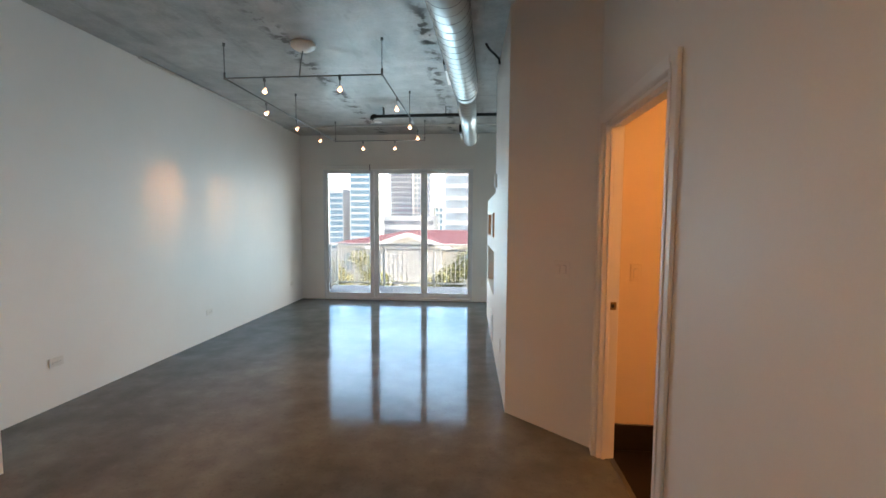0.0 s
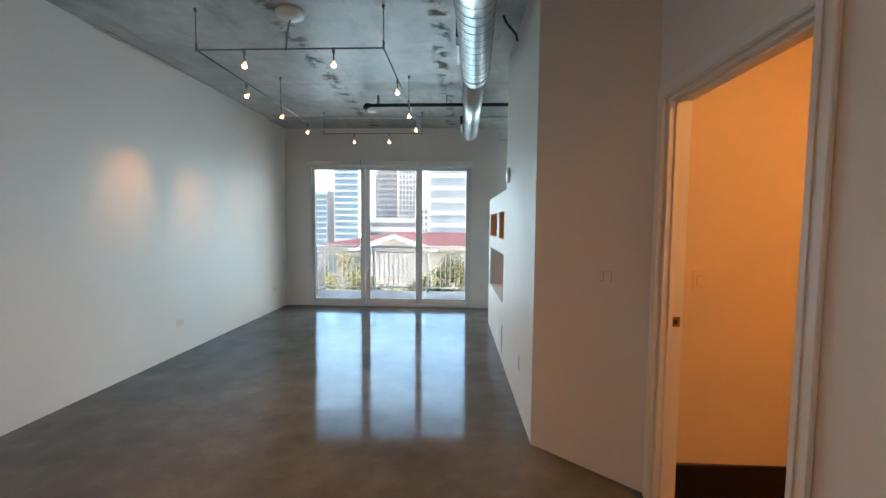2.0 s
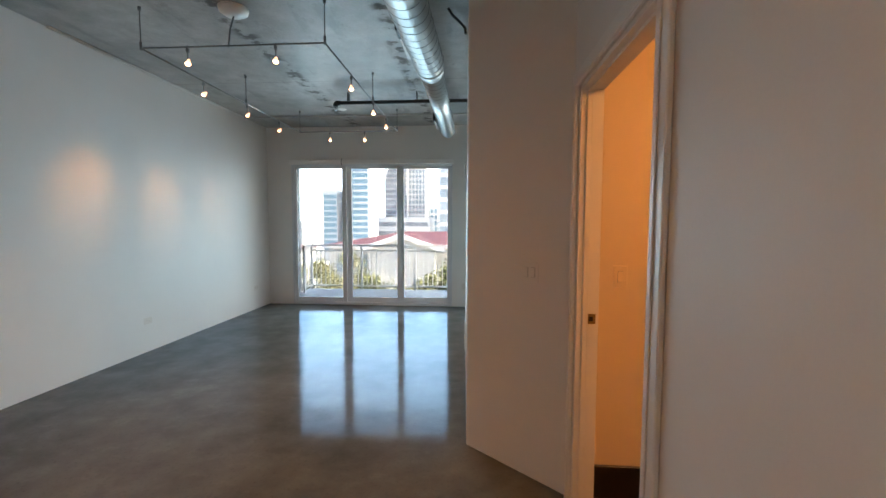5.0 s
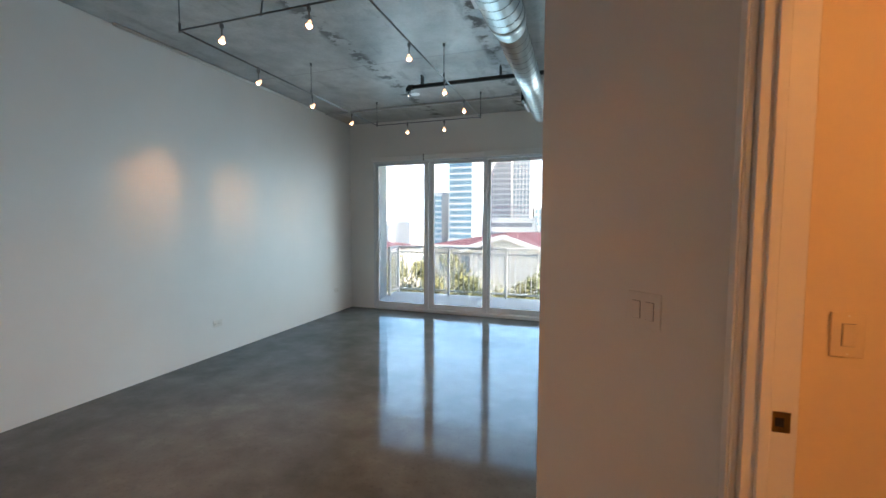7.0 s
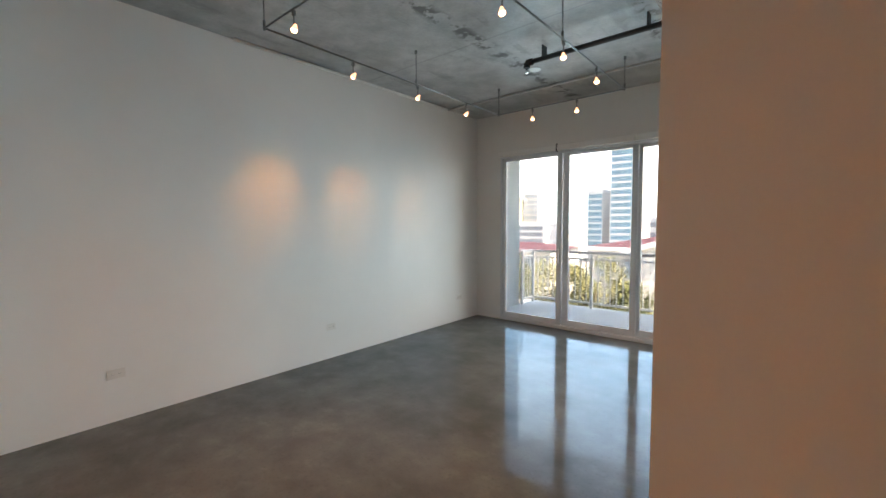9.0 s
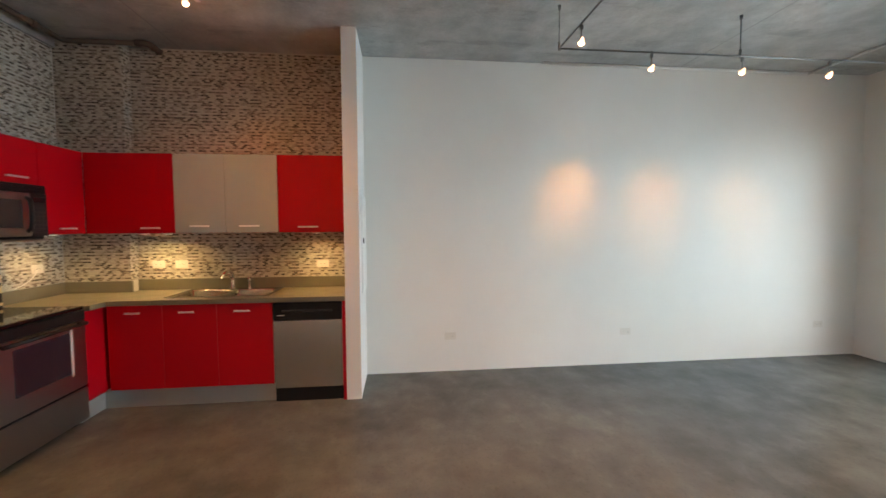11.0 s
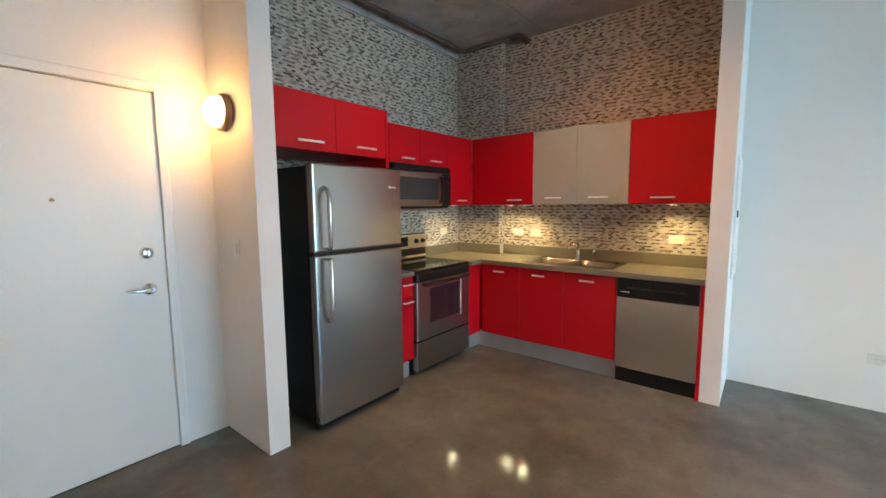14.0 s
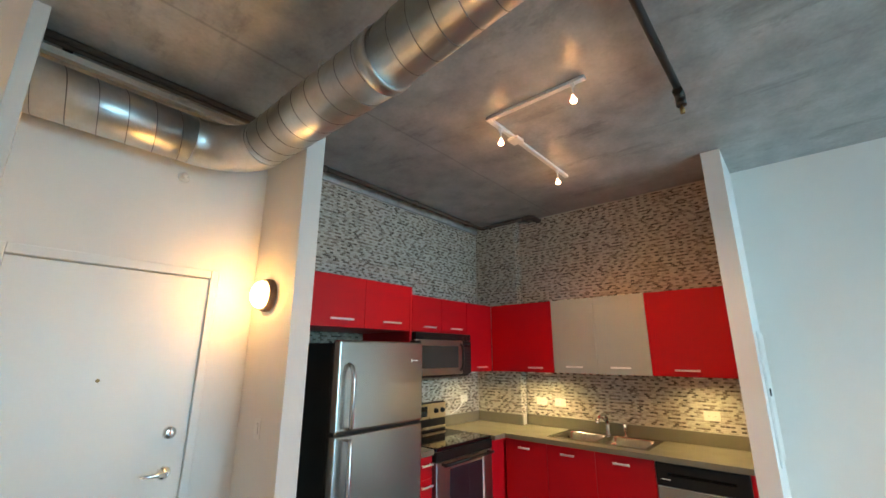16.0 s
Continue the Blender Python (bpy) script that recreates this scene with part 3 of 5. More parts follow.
# ---- front door ----
fd = thing("door_2", (0.555, EY, 0), "closed white flush entry door with chrome lever and deadbolt", "door", kind="structure")
part("leaf", box(0.1095, 1.0005, EY - 0.044, EY - 0.004, 0.008, 2.052, bevel=0.002), M_TRIM, fd)
part("outer_face", box(0.112, 0.998, EY - 0.048, EY - 0.0445, 0.008, 2.052), M_YELLOW, fd, "yellow painted corridor side")
for a, b in ((0.061, 0.108), (1.002, 1.049)):
    bm = box(a, b, EY - 0.10, EY + 0.014, 0, 2.109, bevel=0.004)
    part("frame_leg", bm, M_TRIM, fd)
part("frame_head", box(0.108, 1.002, EY - 0.10, EY + 0.014, 2.058, 2.109, bevel=0.004), M_TRIM, fd)
part("door_sweep", box(0.112, 0.998, EY - 0.046, EY - 0.006, 0.001, 0.008), M_DARK, fd)
for z in (0.24, 1.06, 1.86):
    bm = tube([(1.000, EY + 0.004, z - 0.055), (1.000, EY + 0.004, z + 0.055)], 0.009, 10)
    part("hinge", bm, M_SATIN, fd, "satin steel hinge")
ROT_Y = Matrix.Rotation(radians(-90), 4, "X")


def facing_y(x, y, z):
    """A local frame whose z axis points along +y."""
    return Matrix.Translation((x, y, z)) @ ROT_Y


deadbolt = part("deadbolt", lathe([(0.034, 0), (0.034, 0.006), (0.029, 0.014), (0.012, 0.015)], facing_y(0.198, EY - 0.0035, 1.178)), M_CHROME, fd, "chrome deadbolt")
part("thumb_turn", box(0.195, 0.201, EY + 0.011, EY + 0.034, 1.163, 1.193, bevel=0.002), M_CHROME, fd)
lever = part("lever_rose", lathe([(0.035, 0), (0.035, 0.006), (0.028, 0.014), (0.013, 0.016), (0.012, 0.045)], facing_y(0.198, EY - 0.0035, 0.975)), M_CHROME, fd, "chrome lever handle")
part("lever", tube([(0.198, EY + 0.046, 0.975), (0.235, EY + 0.050, 0.977), (0.290, EY + 0.050, 0.980), (0.318, EY + 0.044, 0.981)], [0.012, 0.011, 0.010, 0.007], 10), M_CHROME, fd)
part("peephole", lathe([(0.009, 0), (0.009, 0.004), (0.005, 0.005)], facing_y(0.560, EY - 0.0035, 1.468), 14), M_BRASS, fd)
part("latch_plate", box(0.1082, 0.1092, EY - 0.040, EY - 0.005, 0.93, 1.03), M_BRASS, fd)

# ---- wall lamp beside the front door ----
sconce = thing("wall_lamp", (-0.173, 0.075, 1.962), "round white glass wall lamp, switched on, with bronze back plate", "wall lamp")
FACE_X = Matrix.Translation((-0.173, 0.075, 1.962)) @ Matrix.Rotation(radians(90), 4, "Y")
part("back_plate", lathe([(0.103, 0.0005), (0.104, 0.020), (0.099, 0.038), (0.088, 0.044)], FACE_X, 32), M_BRONZE, sconce)
part("glass_shade", lathe([(0.084, 0.044), (0.086, 0.054), (0.079, 0.075), (0.060, 0.094), (0.034, 0.105), (0.0, 0.109)], FACE_X, 32), M_GLOBE, sconce, "glowing opal glass shade")


def switch_plate(m, gangs, label, mat=None):
    """Decorator switch plate: local x across, local z up, local y out of the wall."""
    t = thing("light_switch", m.translation, label, "light switch")
    mat = mat or M_PLASTIC
    w = 0.07 + 0.046 * (gangs - 1)

    def local(bm):
        bmesh.ops.transform(bm, matrix=m, verts=bm.verts[:])
        return bm

    part("plate", local(box(-w / 2, w / 2, 0.0005, 0.006, -0.057, 0.057, bevel=0.002)), mat, t)
    for k in range(gangs):
        c = (k - (gangs - 1) / 2) * 0.046
        bm = box(c - 0.0128, c + 0.0128, 0.0066, 0.010, -0.0275, 0.0275, bevel=0.0015)
        part("rocker_gap", local(box(c - 0.0138, c + 0.0138, 0.006, 0.0066, -0.0285, 0.0285)), M_WIRE, t)
        part("rocker", local(bm), mat, t)
        for z in (-0.048, 0.048):
            part("screw", local(box(c - 0.002, c + 0.002, 0.006, 0.0068, z - 0.002, z + 0.002)), M_SATIN, t)
    return t


def outlet_plate(m, label, wide=False, colour=None):
    """Duplex socket plate; wide lays it on its side."""
    t = thing("power_outlet", m.translation, label, "power outlet")
    w, h = (0.057, 0.036) if wide else (0.036, 0.057)

    def local(bm):
        bmesh.ops.transform(bm, matrix=m, verts=bm.verts[:])
        return bm

    part("plate", local(box(-w, w, 0.0005, 0.006, -h, h, bevel=0.002)), colour or M_OUTLET, t)
    for k in (-1, 1):
        cx, cz = (k * 0.0195, 0) if wide else (0, k * 0.0195)
        part("socket", local(box(cx - 0.0145, cx + 0.0145, 0.006, 0.0085, cz - 0.0135, cz + 0.0135, bevel=0.002)), colour or M_OUTLET, t)
        for d in (-0.006, 0.006):
            part("slot", local(box(cx + d - 0.001, cx + d + 0.001, 0.0085, 0.0089, cz - 0.004, cz + 0.004)), M_DARK, t)
    return t


ON_WEST = Matrix.Rotation(radians(-90), 4, "Z")      # out of the wall along +x
ON_EAST = Matrix.Rotation(radians(90), 4, "Z")       # along -x
ON_FAR = Matrix.Rotation(radians(180), 4, "Z")       # along -y
ON_DIAG = Matrix.Rotation(radians(138.4), 4, "Z")    # along -x-y


def at(x, y, z, turn):
    return Matrix.Translation((x, y, z)) @ turn


switch_plate(at(-0.173, 0.115, 1.183, ON_WEST), 1, "white rocker light switch near the front door")
switch_plate(at(0.942, 3.1022, 1.182, ON_DIAG), 2, "wall-coloured double rocker light switch on the slanted wall", M_WALL)
switch_plate(at(1.378, 2.951, 1.182, ON_FAR), 1, "cream rocker light switch in the warm-lit room", M_BATH)
outlet_plate(at(LX, 3.184, 0.362, ON_WEST), "white power outlet set sideways low on the long wall", True)
outlet_plate(at(LX, 5.068, 0.349, ON_WEST), "white power outlet set sideways low on the long wall", True)
outlet_plate(at(LX, 7.36, 0.36, ON_WEST), "white power outlet low on the long wall", True)
outlet_plate(at(east_x(3.96), 3.96, 0.37, ON_EAST), "white power outlet low on the wall beside the partition")
outlet_plate(at(0.47, FY, 0.36, ON_FAR), "white power outlet beside the sliding door")
outlet_plate(at(LX + 0.0085, 0.435, 1.137, ON_WEST), "white power outlet on the mosaic backsplash", True)
outlet_plate(at(LX + 0.0085, 0.640, 1.137, ON_WEST), "white power outlet on the mosaic backsplash", True)
outlet_plate(at(LX + 0.0085, 1.935, 1.125, ON_WEST), "white power outlet on the mosaic backsplash", True)
range_outlet = outlet_plate(at(-2.62, KY + 0.0085, 1.145, Matrix()), "white power outlet with a cord behind the range", True)
part("power_cord", tube([(-2.61, KY + 0.020, 1.14), (-2.58, KY + 0.022, 1.10), (-2.54, KY + 0.016, 1.06), (-2.48, KY + 0.014, 1.03), (-2.40, KY + 0.014, 1.012)], 0.004, 8),
     M_PLASTIC, range_outlet, "white power cord")

# electrical panel on the living side of the kitchen stub, return grille, thermostat
panel = thing("breaker_panel", (-2.80, 2.342, 1.32), "flush grey metal breaker panel door", "breaker panel")
part("trim", box(-2.985, -2.615, 2.3425, 2.352, 0.885, 1.765, bevel=0.002), M_TRIM, panel)
part("door", box(-2.965, -2.635, 2.352, 2.357, 0.905, 1.745, bevel=0.0015), M_TRIM, panel)
part("latch", box(-2.655, -2.64, 2.357, 2.366, 1.33, 1.38, bevel=0.002), M_BLACK, panel)
grille = thing("air_grille", (east_x(5.23), 5.23, 0.09), "white return air grille low on the partition wall", "vent")
GX = grille.location.x
part("frame", box(GX - 0.008, GX - 0.0005, 5.06, 5.40, 0.09, 0.40, bevel=0.002), M_CONDUIT, grille)
for k in range(13):
    z = 0.116 + 0.0205 * k
    part("slat", box(GX - 0.013, GX - 0.008, 5.08, 5.38, z, z + 0.008), M_CONDUIT, grille)
skew(grille, 0.0)
solid("thermostat", lathe([(0.075, 0.0005), (0.075, 0.012), (0.062, 0.024), (0.0, 0.026)], Matrix.Translation((east_x(4.71), 4.71, 1.945)) @ Matrix.Rotation(radians(-90), 4, "Y"), 24),
      M_PLASTIC, "round white thermostat on the wall", "thermostat")

# ---- spiral duct ----
duct = thing("spiral_duct", (0.19, 3.6, 3.0), "galvanised spiral air duct hung below the ceiling", "duct")
DCX, DCZ, DEY, RB = 0.090, 2.893, 0.08, 0.136
elbow = arc((DCX + 0.30, DEY + 0.30, DCZ - 0.080), (-1, 0, 0), (0, -1, 0), 0.30, 0.0, math.pi / 2, 12)
part("entry_run", tube([(1.20, DEY, DCZ - 0.080), (DCX + 0.30, DEY, DCZ - 0.080)], RB, 40), M_GALV, duct)
part("elbow", tube([Vector((DCX, DEY + 0.31, DCZ - 0.080))] + elbow + [Vector((DCX + 0.31, DEY, DCZ - 0.080))], RB + 0.003, 40), M_GALV, duct)
part("wide_run", tube([(DCX, DEY + 0.30, DCZ - 0.080), (DCX, 1.42, DCZ - 0.080)], RB, 40), M_GALV, duct)
part("collar", tube([(DCX, 1.405, DCZ - 0.080), (DCX, 1.412, DCZ - 0.080), (DCX + 0.002, 1.465, DCZ - 0.078), (DCX + 0.002, 1.472, DCZ - 0.078)], [RB, RB + 0.007, RB + 0.007, RB], 40), M_GALV, duct)
part("long_run", tube([(DCX + 0.002, 1.46, DCZ - 0.078), (0.165, 2.95, DCZ - 0.012), (0.218, 4.60, DCZ)], 0.132, 40), M_GALV, duct)
part("reducer", tube([(0.218, 4.56, DCZ), (0.218, 4.61, DCZ), (0.218, 4.75, DCZ)], [0.135, 0.134, 0.116], 40), M_GALV, duct)
part("end_run", tube([(0.218, 4.73, DCZ), (0.222, 7.20, DCZ)], 0.113, 40), M_GALV, duct)
part("end_cap", tube([(0.222, 7.192, DCZ), (0.222, 7.215, DCZ)], 0.1165, 40), M_GALV, duct)


def seam_helix(a, b, r, pitch, turn=1):
    """The raised lock seam that winds round a spiral duct."""
    a, b = Vector(a), Vector(b)
    d = (b - a).normalized()
    s = d.cross(Vector((0, 0, 1))).normalized()
    u = s.cross(d)
    length = (b - a).length
    n = max(8, int(length / pitch * 24))
    pts = []
    for k in range(n + 1):
        t = turn * 2 * math.pi * k / 24
        pts.append(a + d * length * k / n + r * (math.cos(t) * s + math.sin(t) * u))
    return tube(pts, 0.0026, 4)


part("seam", seam_helix((DCX + 0.003, 1.50, DCZ - 0.076), (0.165, 2.95, DCZ - 0.012), 0.132, 0.11), M_SEAM, duct)
part("seam", seam_helix((0.165, 2.95, DCZ - 0.012), (0.217, 4.54, DCZ), 0.132, 0.11), M_SEAM, duct)
part("seam", seam_helix((0.218, 4.77, DCZ), (0.222, 7.18, DCZ), 0.113, 0.11), M_SEAM, duct)
part("seam", seam_helix((DCX, DEY + 0.34, DCZ - 0.080), (DCX, 1.40, DCZ - 0.080), RB, 0.12, -1), M_SEAM, duct)
part("seam", seam_helix((DCX + 0.33, DEY, DCZ - 0.080), (1.10, DEY, DCZ - 0.080), RB, 0.12, -1), M_SEAM, duct)
for y in (4.15, 6.75):
    r = 0.132 if y < 5 else 0.113
    part("side_register", box(0.205 - r - 0.018, 0.205 - r + 0.01, y - 0.20, y + 0.20, DCZ - 0.045, DCZ + 0.045, bevel=0.004), M_TRIM, duct, "white side register")
    # shade on the register's near end, modelled as a black box
    part("register_frame", box(0.205 - r - 0.022, 0.205 - r + 0.01, y - 0.36, y - 0.202, DCZ - 0.055, DCZ + 0.055, bevel=0.004), M_BLACK, duct, "shaded end of the register, drawn as a black box")
for x, y in ((0.085, 0.9), (0.13, 2.6), (0.200, 4.3), (0.221, 6.2)):
    part("hanger", box(x - 0.004, x + 0.004, y - 0.012, y + 0.012, DCZ + 0.09, CZ - 0.001), M_CONDUIT, duct)
solid("flex_conduit", tube([(0.42, 4.05, CZ - 0.012), (0.45, 4.12, CZ - 0.03), (0.50, 4.20, CZ - 0.04), (0.545, 4.24, CZ - 0.07), (0.552, 4.24, CZ - 0.12)], 0.011, 8),
      M_PIPE_BLACK, "short dark flexible conduit at the ceiling", "conduit")

# strut and pipes above the duct by the entry
solid("pipe_strut", box(-0.12, 1.12, -0.02, 0.02, 3.045, 3.082, bevel=0.003), M_BEIGE_PAINT, "beige steel strut above the air duct", "strut")
for y, z, r, mat, lab in ((0.055, 3.094, 0.018, M_PIPE_BROWN, "rusty steel pipe along the entry ceiling"), (0.100, 3.096, 0.016, M_PIPE_BROWN, "rusty steel pipe along the entry ceiling")):
    solid("ceiling_pipe", tube([(1.11, y, z), (-0.17, y, z)], r, 14), mat, lab, "pipe")
solid("pipe_hanger", box(0.96, 1.0, -0.03, 0.03, 3.0825, CZ - 0.0005), M_PIPE_BLACK, "dark hanger block holding the entry pipes", "hanger")

# sprinkler pipes
sp = thing("sprinkler_pipe", (-1.17, 6.015, 3.0), "black sprinkler pipe under the ceiling with an end elbow", "pipe")
part("pipe", tube([(-1.125, 6.015, 2.985), (2.5, 6.0, 2.985)], 0.022, 14), M_PIPE_BLACK, sp)
part("elbow", tube([(-1.085, 6.015, 2.985), (-1.135, 6.015, 2.985), (-1.145, 6.015, 2.972), (-1.145, 6.015, 2.938)], 0.030, 14), M_PIPE_BLACK, sp)
part("sprinkler_head", lathe([(0.014, -0.05), (0.014, -0.02), (0.006, -0.015), (0.006, 0.0)], Matrix.Translation((-1.145, 6.015, 2.94)), 12), M_CHROME, sp)
for x in (-0.99, -0.1):
    part("hanger", box(x - 0.004, x + 0.004, 6.105, 6.0155, 2.995, CZ - 0.001), M_PIPE_BLACK, sp)
part("hanger_plate", lathe([(0.055, -0.004), (0.055, 0.0)], Matrix.Translation((-1.06, 6.015, 2.905)), 20), M_PLASTIC, sp, "white escutcheon disc")
sp2 = thing("sprinkler_pipe", (-1.392, 2.28, 3.05), "black sprinkler pipe over the kitchen ending in a brass head", "pipe")
part("pipe", tube([(-1.38, 2.285, 3.075), (1.12, 2.285, 3.075)], 0.020, 14), M_PIPE_BLACK, sp2)
part("elbow", tube([(-1.325, 2.285, 3.045), (-1.392, 2.285, 3.045), (-1.40, 2.285, 3.03), (-1.40, 2.285, 2.985)], 0.027, 14), M_PIPE_BLACK, sp2)
part("sprinkler_head", lathe([(0.012, -0.05), (0.013, -0.02), (0.006, -0.012), (0.006, 0.0)], Matrix.Translation((-1.40, 2.285, 2.9852)), 12), M_BRASS, sp2)
part("hanger", box(-0.80, -0.792, 2.275, 2.295, 3.06, CZ - 0.001), M_PIPE_BLACK, sp2)
ws = thing("wall_sprinkler", (0.34, EY, 2.655), "chrome side-wall sprinkler head with a round plate", "sprinkler")
part("escutcheon", lathe([(0.034, 0.0005), (0.032, 0.006), (0.016, 0.010)], facing_y(0.34, EY, 2.665), 20), M_TRIM, ws)
part("head", lathe([(0.011, 0.012), (0.011, 0.035), (0.018, 0.036), (0.018, 0.040), (0.0, 0.041)], facing_y(0.34, EY, 2.665), 16), M_SATIN, ws)

# conduits
solid("conduit", tube([(LX + 0.034, 4.11, CZ - 0.014), (LX + 0.034, 7.06, CZ - 0.014)], 0.013, 10), M_TRIM, "thin white conduit along the top of the long wall", "conduit")
solid("conduit", tube([(LX + 0.03, 7.08, CZ - 0.016), (2.4, 7.08, CZ - 0.016)], 0.012, 10), M_CONDUIT, "thin steel conduit across the ceiling", "conduit")
kp = thing("kitchen_pipe", (-1.7, KY + 0.1, 3.1), "rust-brown pipe along the kitchen ceiling edge", "pipe")
part("long_pipe", tube([(-0.31, KY + 0.145, 3.082), (-2.805, KY + 0.145, 3.082), (-2.835, KY + 0.165, 3.082), (-2.835, 0.46, 3.082)], 0.022, 12), M_PIPE_BROWN, kp)
for x in (-0.62, -1.7, -2.55):
    part("coupling", tube([(x - 0.03, KY + 0.145, 3.082), (x + 0.03, KY + 0.145, 3.082)], 0.029, 12), M_PIPE_BROWN, kp)
part("end_elbow", tube([(-2.835, 0.42, 3.082), (-2.835, 0.50, 3.082), (-2.865, 0.52, 3.082), (-3.005, 0.52, 3.082)], 0.028, 12), M_PIPE_BROWN, kp)
solid("kitchen_beam", box(PX + 0.001, -0.301, KY + 0.0005, KY + 0.03, 3.045, CZ - 0.0005), M_CEIL, "dark concrete strip above the mosaic tiles", "beam", "structure")

# ---- suspended rail lighting in the living room ----
RZ = 2.802
RX0, RX1, RY0, RY1 = -1.962, -0.498, 3.884, 6.81
rail = thing("rail_light", (-1.3, 3.98, CZ), "suspended rectangular monorail with ten lit halogen heads", "track light")
part("canopy", lathe([(0.02, -0.062), (0.07, -0.052), (0.105, -0.028), (0.112, -0.001)], Matrix.Translation((-1.25, 3.96, CZ)), 32), M_TRIM, rail, "white domed canopy")
for a, b in (((RX0, RY0), (RX1, RY0)), ((RX1, RY0), (RX1, RY1)), ((RX1, RY1), (RX0, RY1)), ((RX0, RY1), (RX0, RY0))):
    part("rail", tube([(*a, RZ), (*b, RZ)], 0.0065, 8), M_WIRE, rail)
for x, y in ((RX0, RY0), (RX1, RY0), (RX0, 5.36), (RX1, 5.36), (RX0, RY1), (RX1, RY1)):
    bm = tube([(x, y, RZ - 0.012), (x, y, CZ - 0.02)], 0.004, 8)
    bm_tube(bm, [(x, y, CZ - 0.03), (x, y, CZ - 0.001)], 0.012, 10)
    bm_tube(bm, [(x, y, RZ - 0.014), (x, y, RZ + 0.05)], 0.009, 10)
    part("suspension_rod", bm, M_WIRE, rail)
part("feed_rod", tube([(-1.25, 3.96, CZ - 0.06), (-1.252, 3.91, CZ - 0.18), (-1.253, RY0, RZ - 0.01)], 0.006, 8), M_WIRE, rail)


def rail_head(x, y, z, aim, owner, stem_mat, power, cone, colour=WARM):
    """A halogen head on a stem, with its bulb and its beam."""
    p = Vector((x, y, z))
    d = (Vector(aim) - p).normalized()
    stem = tube([(x, y, RZ + 0.01 if owner is rail else CZ - 0.03), (x, y, z + 0.035)], 0.005, 8)
    bm_box(stem, x - 0.010, x + 0.010, y - 0.010, y + 0.010, z + 0.085, z + 0.115, bevel=0.002)
    st = part("head_stem", stem, stem_mat, owner)
    m = look(p, p + d) @ Matrix.Rotation(math.pi, 4, "X")
    part("head_shade", lathe([(0.006, -0.036), (0.010, -0.030), (0.014, -0.016), (0.021, -0.003), (0.0225, 0.003), (0.019, -0.001)], m, 18), M_SHADE, owner, "small frosted glass cup")
    part("bulb", lathe([(0.0, -0.012), (0.013, -0.007), (0.0185, 0.004), (0.013, 0.014), (0.0, 0.019)], m, 16), M_BULB, owner, "glowing halogen bulb")
    lamp("halogen_beam", "SPOT", look(p + d * 0.03, p + d), power, colour, size=0.015, cone=cone, blend=1.0)
    if owner is not rail:
        # the light that leaves the bulb sideways and brushes the slab
        lamp("halogen_spill", "POINT", Matrix.Translation(p + d * 0.03), 0.09, colour, size=0.015)


HEADS = [(RX0, 4.62, (LX, 4.42, 1.75)), (RX0, 5.38, (LX, 5.34, 1.70)), (RX0, 6.15, (LX, 6.36, 1.65)),
         (-1.582, RY0, (-1.9, 3.3, 0.0)), (-0.882, RY0, (-0.9, 3.2, 0.0)),
         (RX1, 4.55, (-0.1, 4.4, 0.0)), (RX1, 5.38, (-0.2, 5.3, 0.0)), (RX1, 6.05, (-0.3, 6.1, 0.0)),
         (-1.505, RY1, (-1.4, 6.5, 0.0)), (-0.982, RY1, (-1.0, 6.6, 0.0))]
for i, (x, y, aim) in enumerate(HEADS):
    rail_head(x, y, 2.677, aim, rail, M_WIRE, (2.7, 2.2, 1.3)[i] if i < 3 else 1.9, 37 if i < 3 else 95, (1.0, 0.46, 0.11) if i < 3 else WARM)

# ---- white track in the kitchen ----
TX, TY = -0.955, 1.262
track = thing("track_light", (TX, TY, CZ), "white L-shaped ceiling track with three lit heads", "track light")
part("track_bar", box(TX - 0.018, TX + 0.018, TY + 0.018, 1.91, CZ - 0.022, CZ - 0.0005, bevel=0.003), M_TRIM, track)
part("track_bar", box(-2.13, TX + 0.018, TY - 0.018, TY + 0.018, CZ - 0.022, CZ - 0.0005, bevel=0.003), M_TRIM, track)
part("feed_box", box(-1.315, -1.225, TY - 0.033, TY + 0.052, CZ - 0.045, CZ - 0.022, bevel=0.004), M_TRIM, track)
for x, y, aim in ((TX, 1.835, (-1.1, 2.1, 0)), (-1.09, TY, (-1.0, 1.35, 0)), (-1.95, TY, (-2.1, 1.5, 0))):
    rail_head(x, y, 2.99, aim, track, M_TRIM, 2.2, 145)

# ---- lamp of the side room ----
bath_lamp = thing("ceiling_lamp", (2.1, 1.65, 2.45), "round glowing ceiling lamp of the side room", "ceiling lamp")
part("glass_shade", lathe([(0.0, -0.09), (0.08, -0.08), (0.13, -0.05), (0.15, -0.012)], Matrix.Translation((2.1, 1.65, 2.45)), 24), emitter("bath_globe", (1.0, 0.44, 0.15), 7.0), bath_lamp)
part("base", lathe([(0.16, -0.012), (0.16, -0.0005)], Matrix.Translation((2.1, 1.65, 2.45)), 24), M_TRIM, bath_lamp)

# ---- kitchen cabinets ----


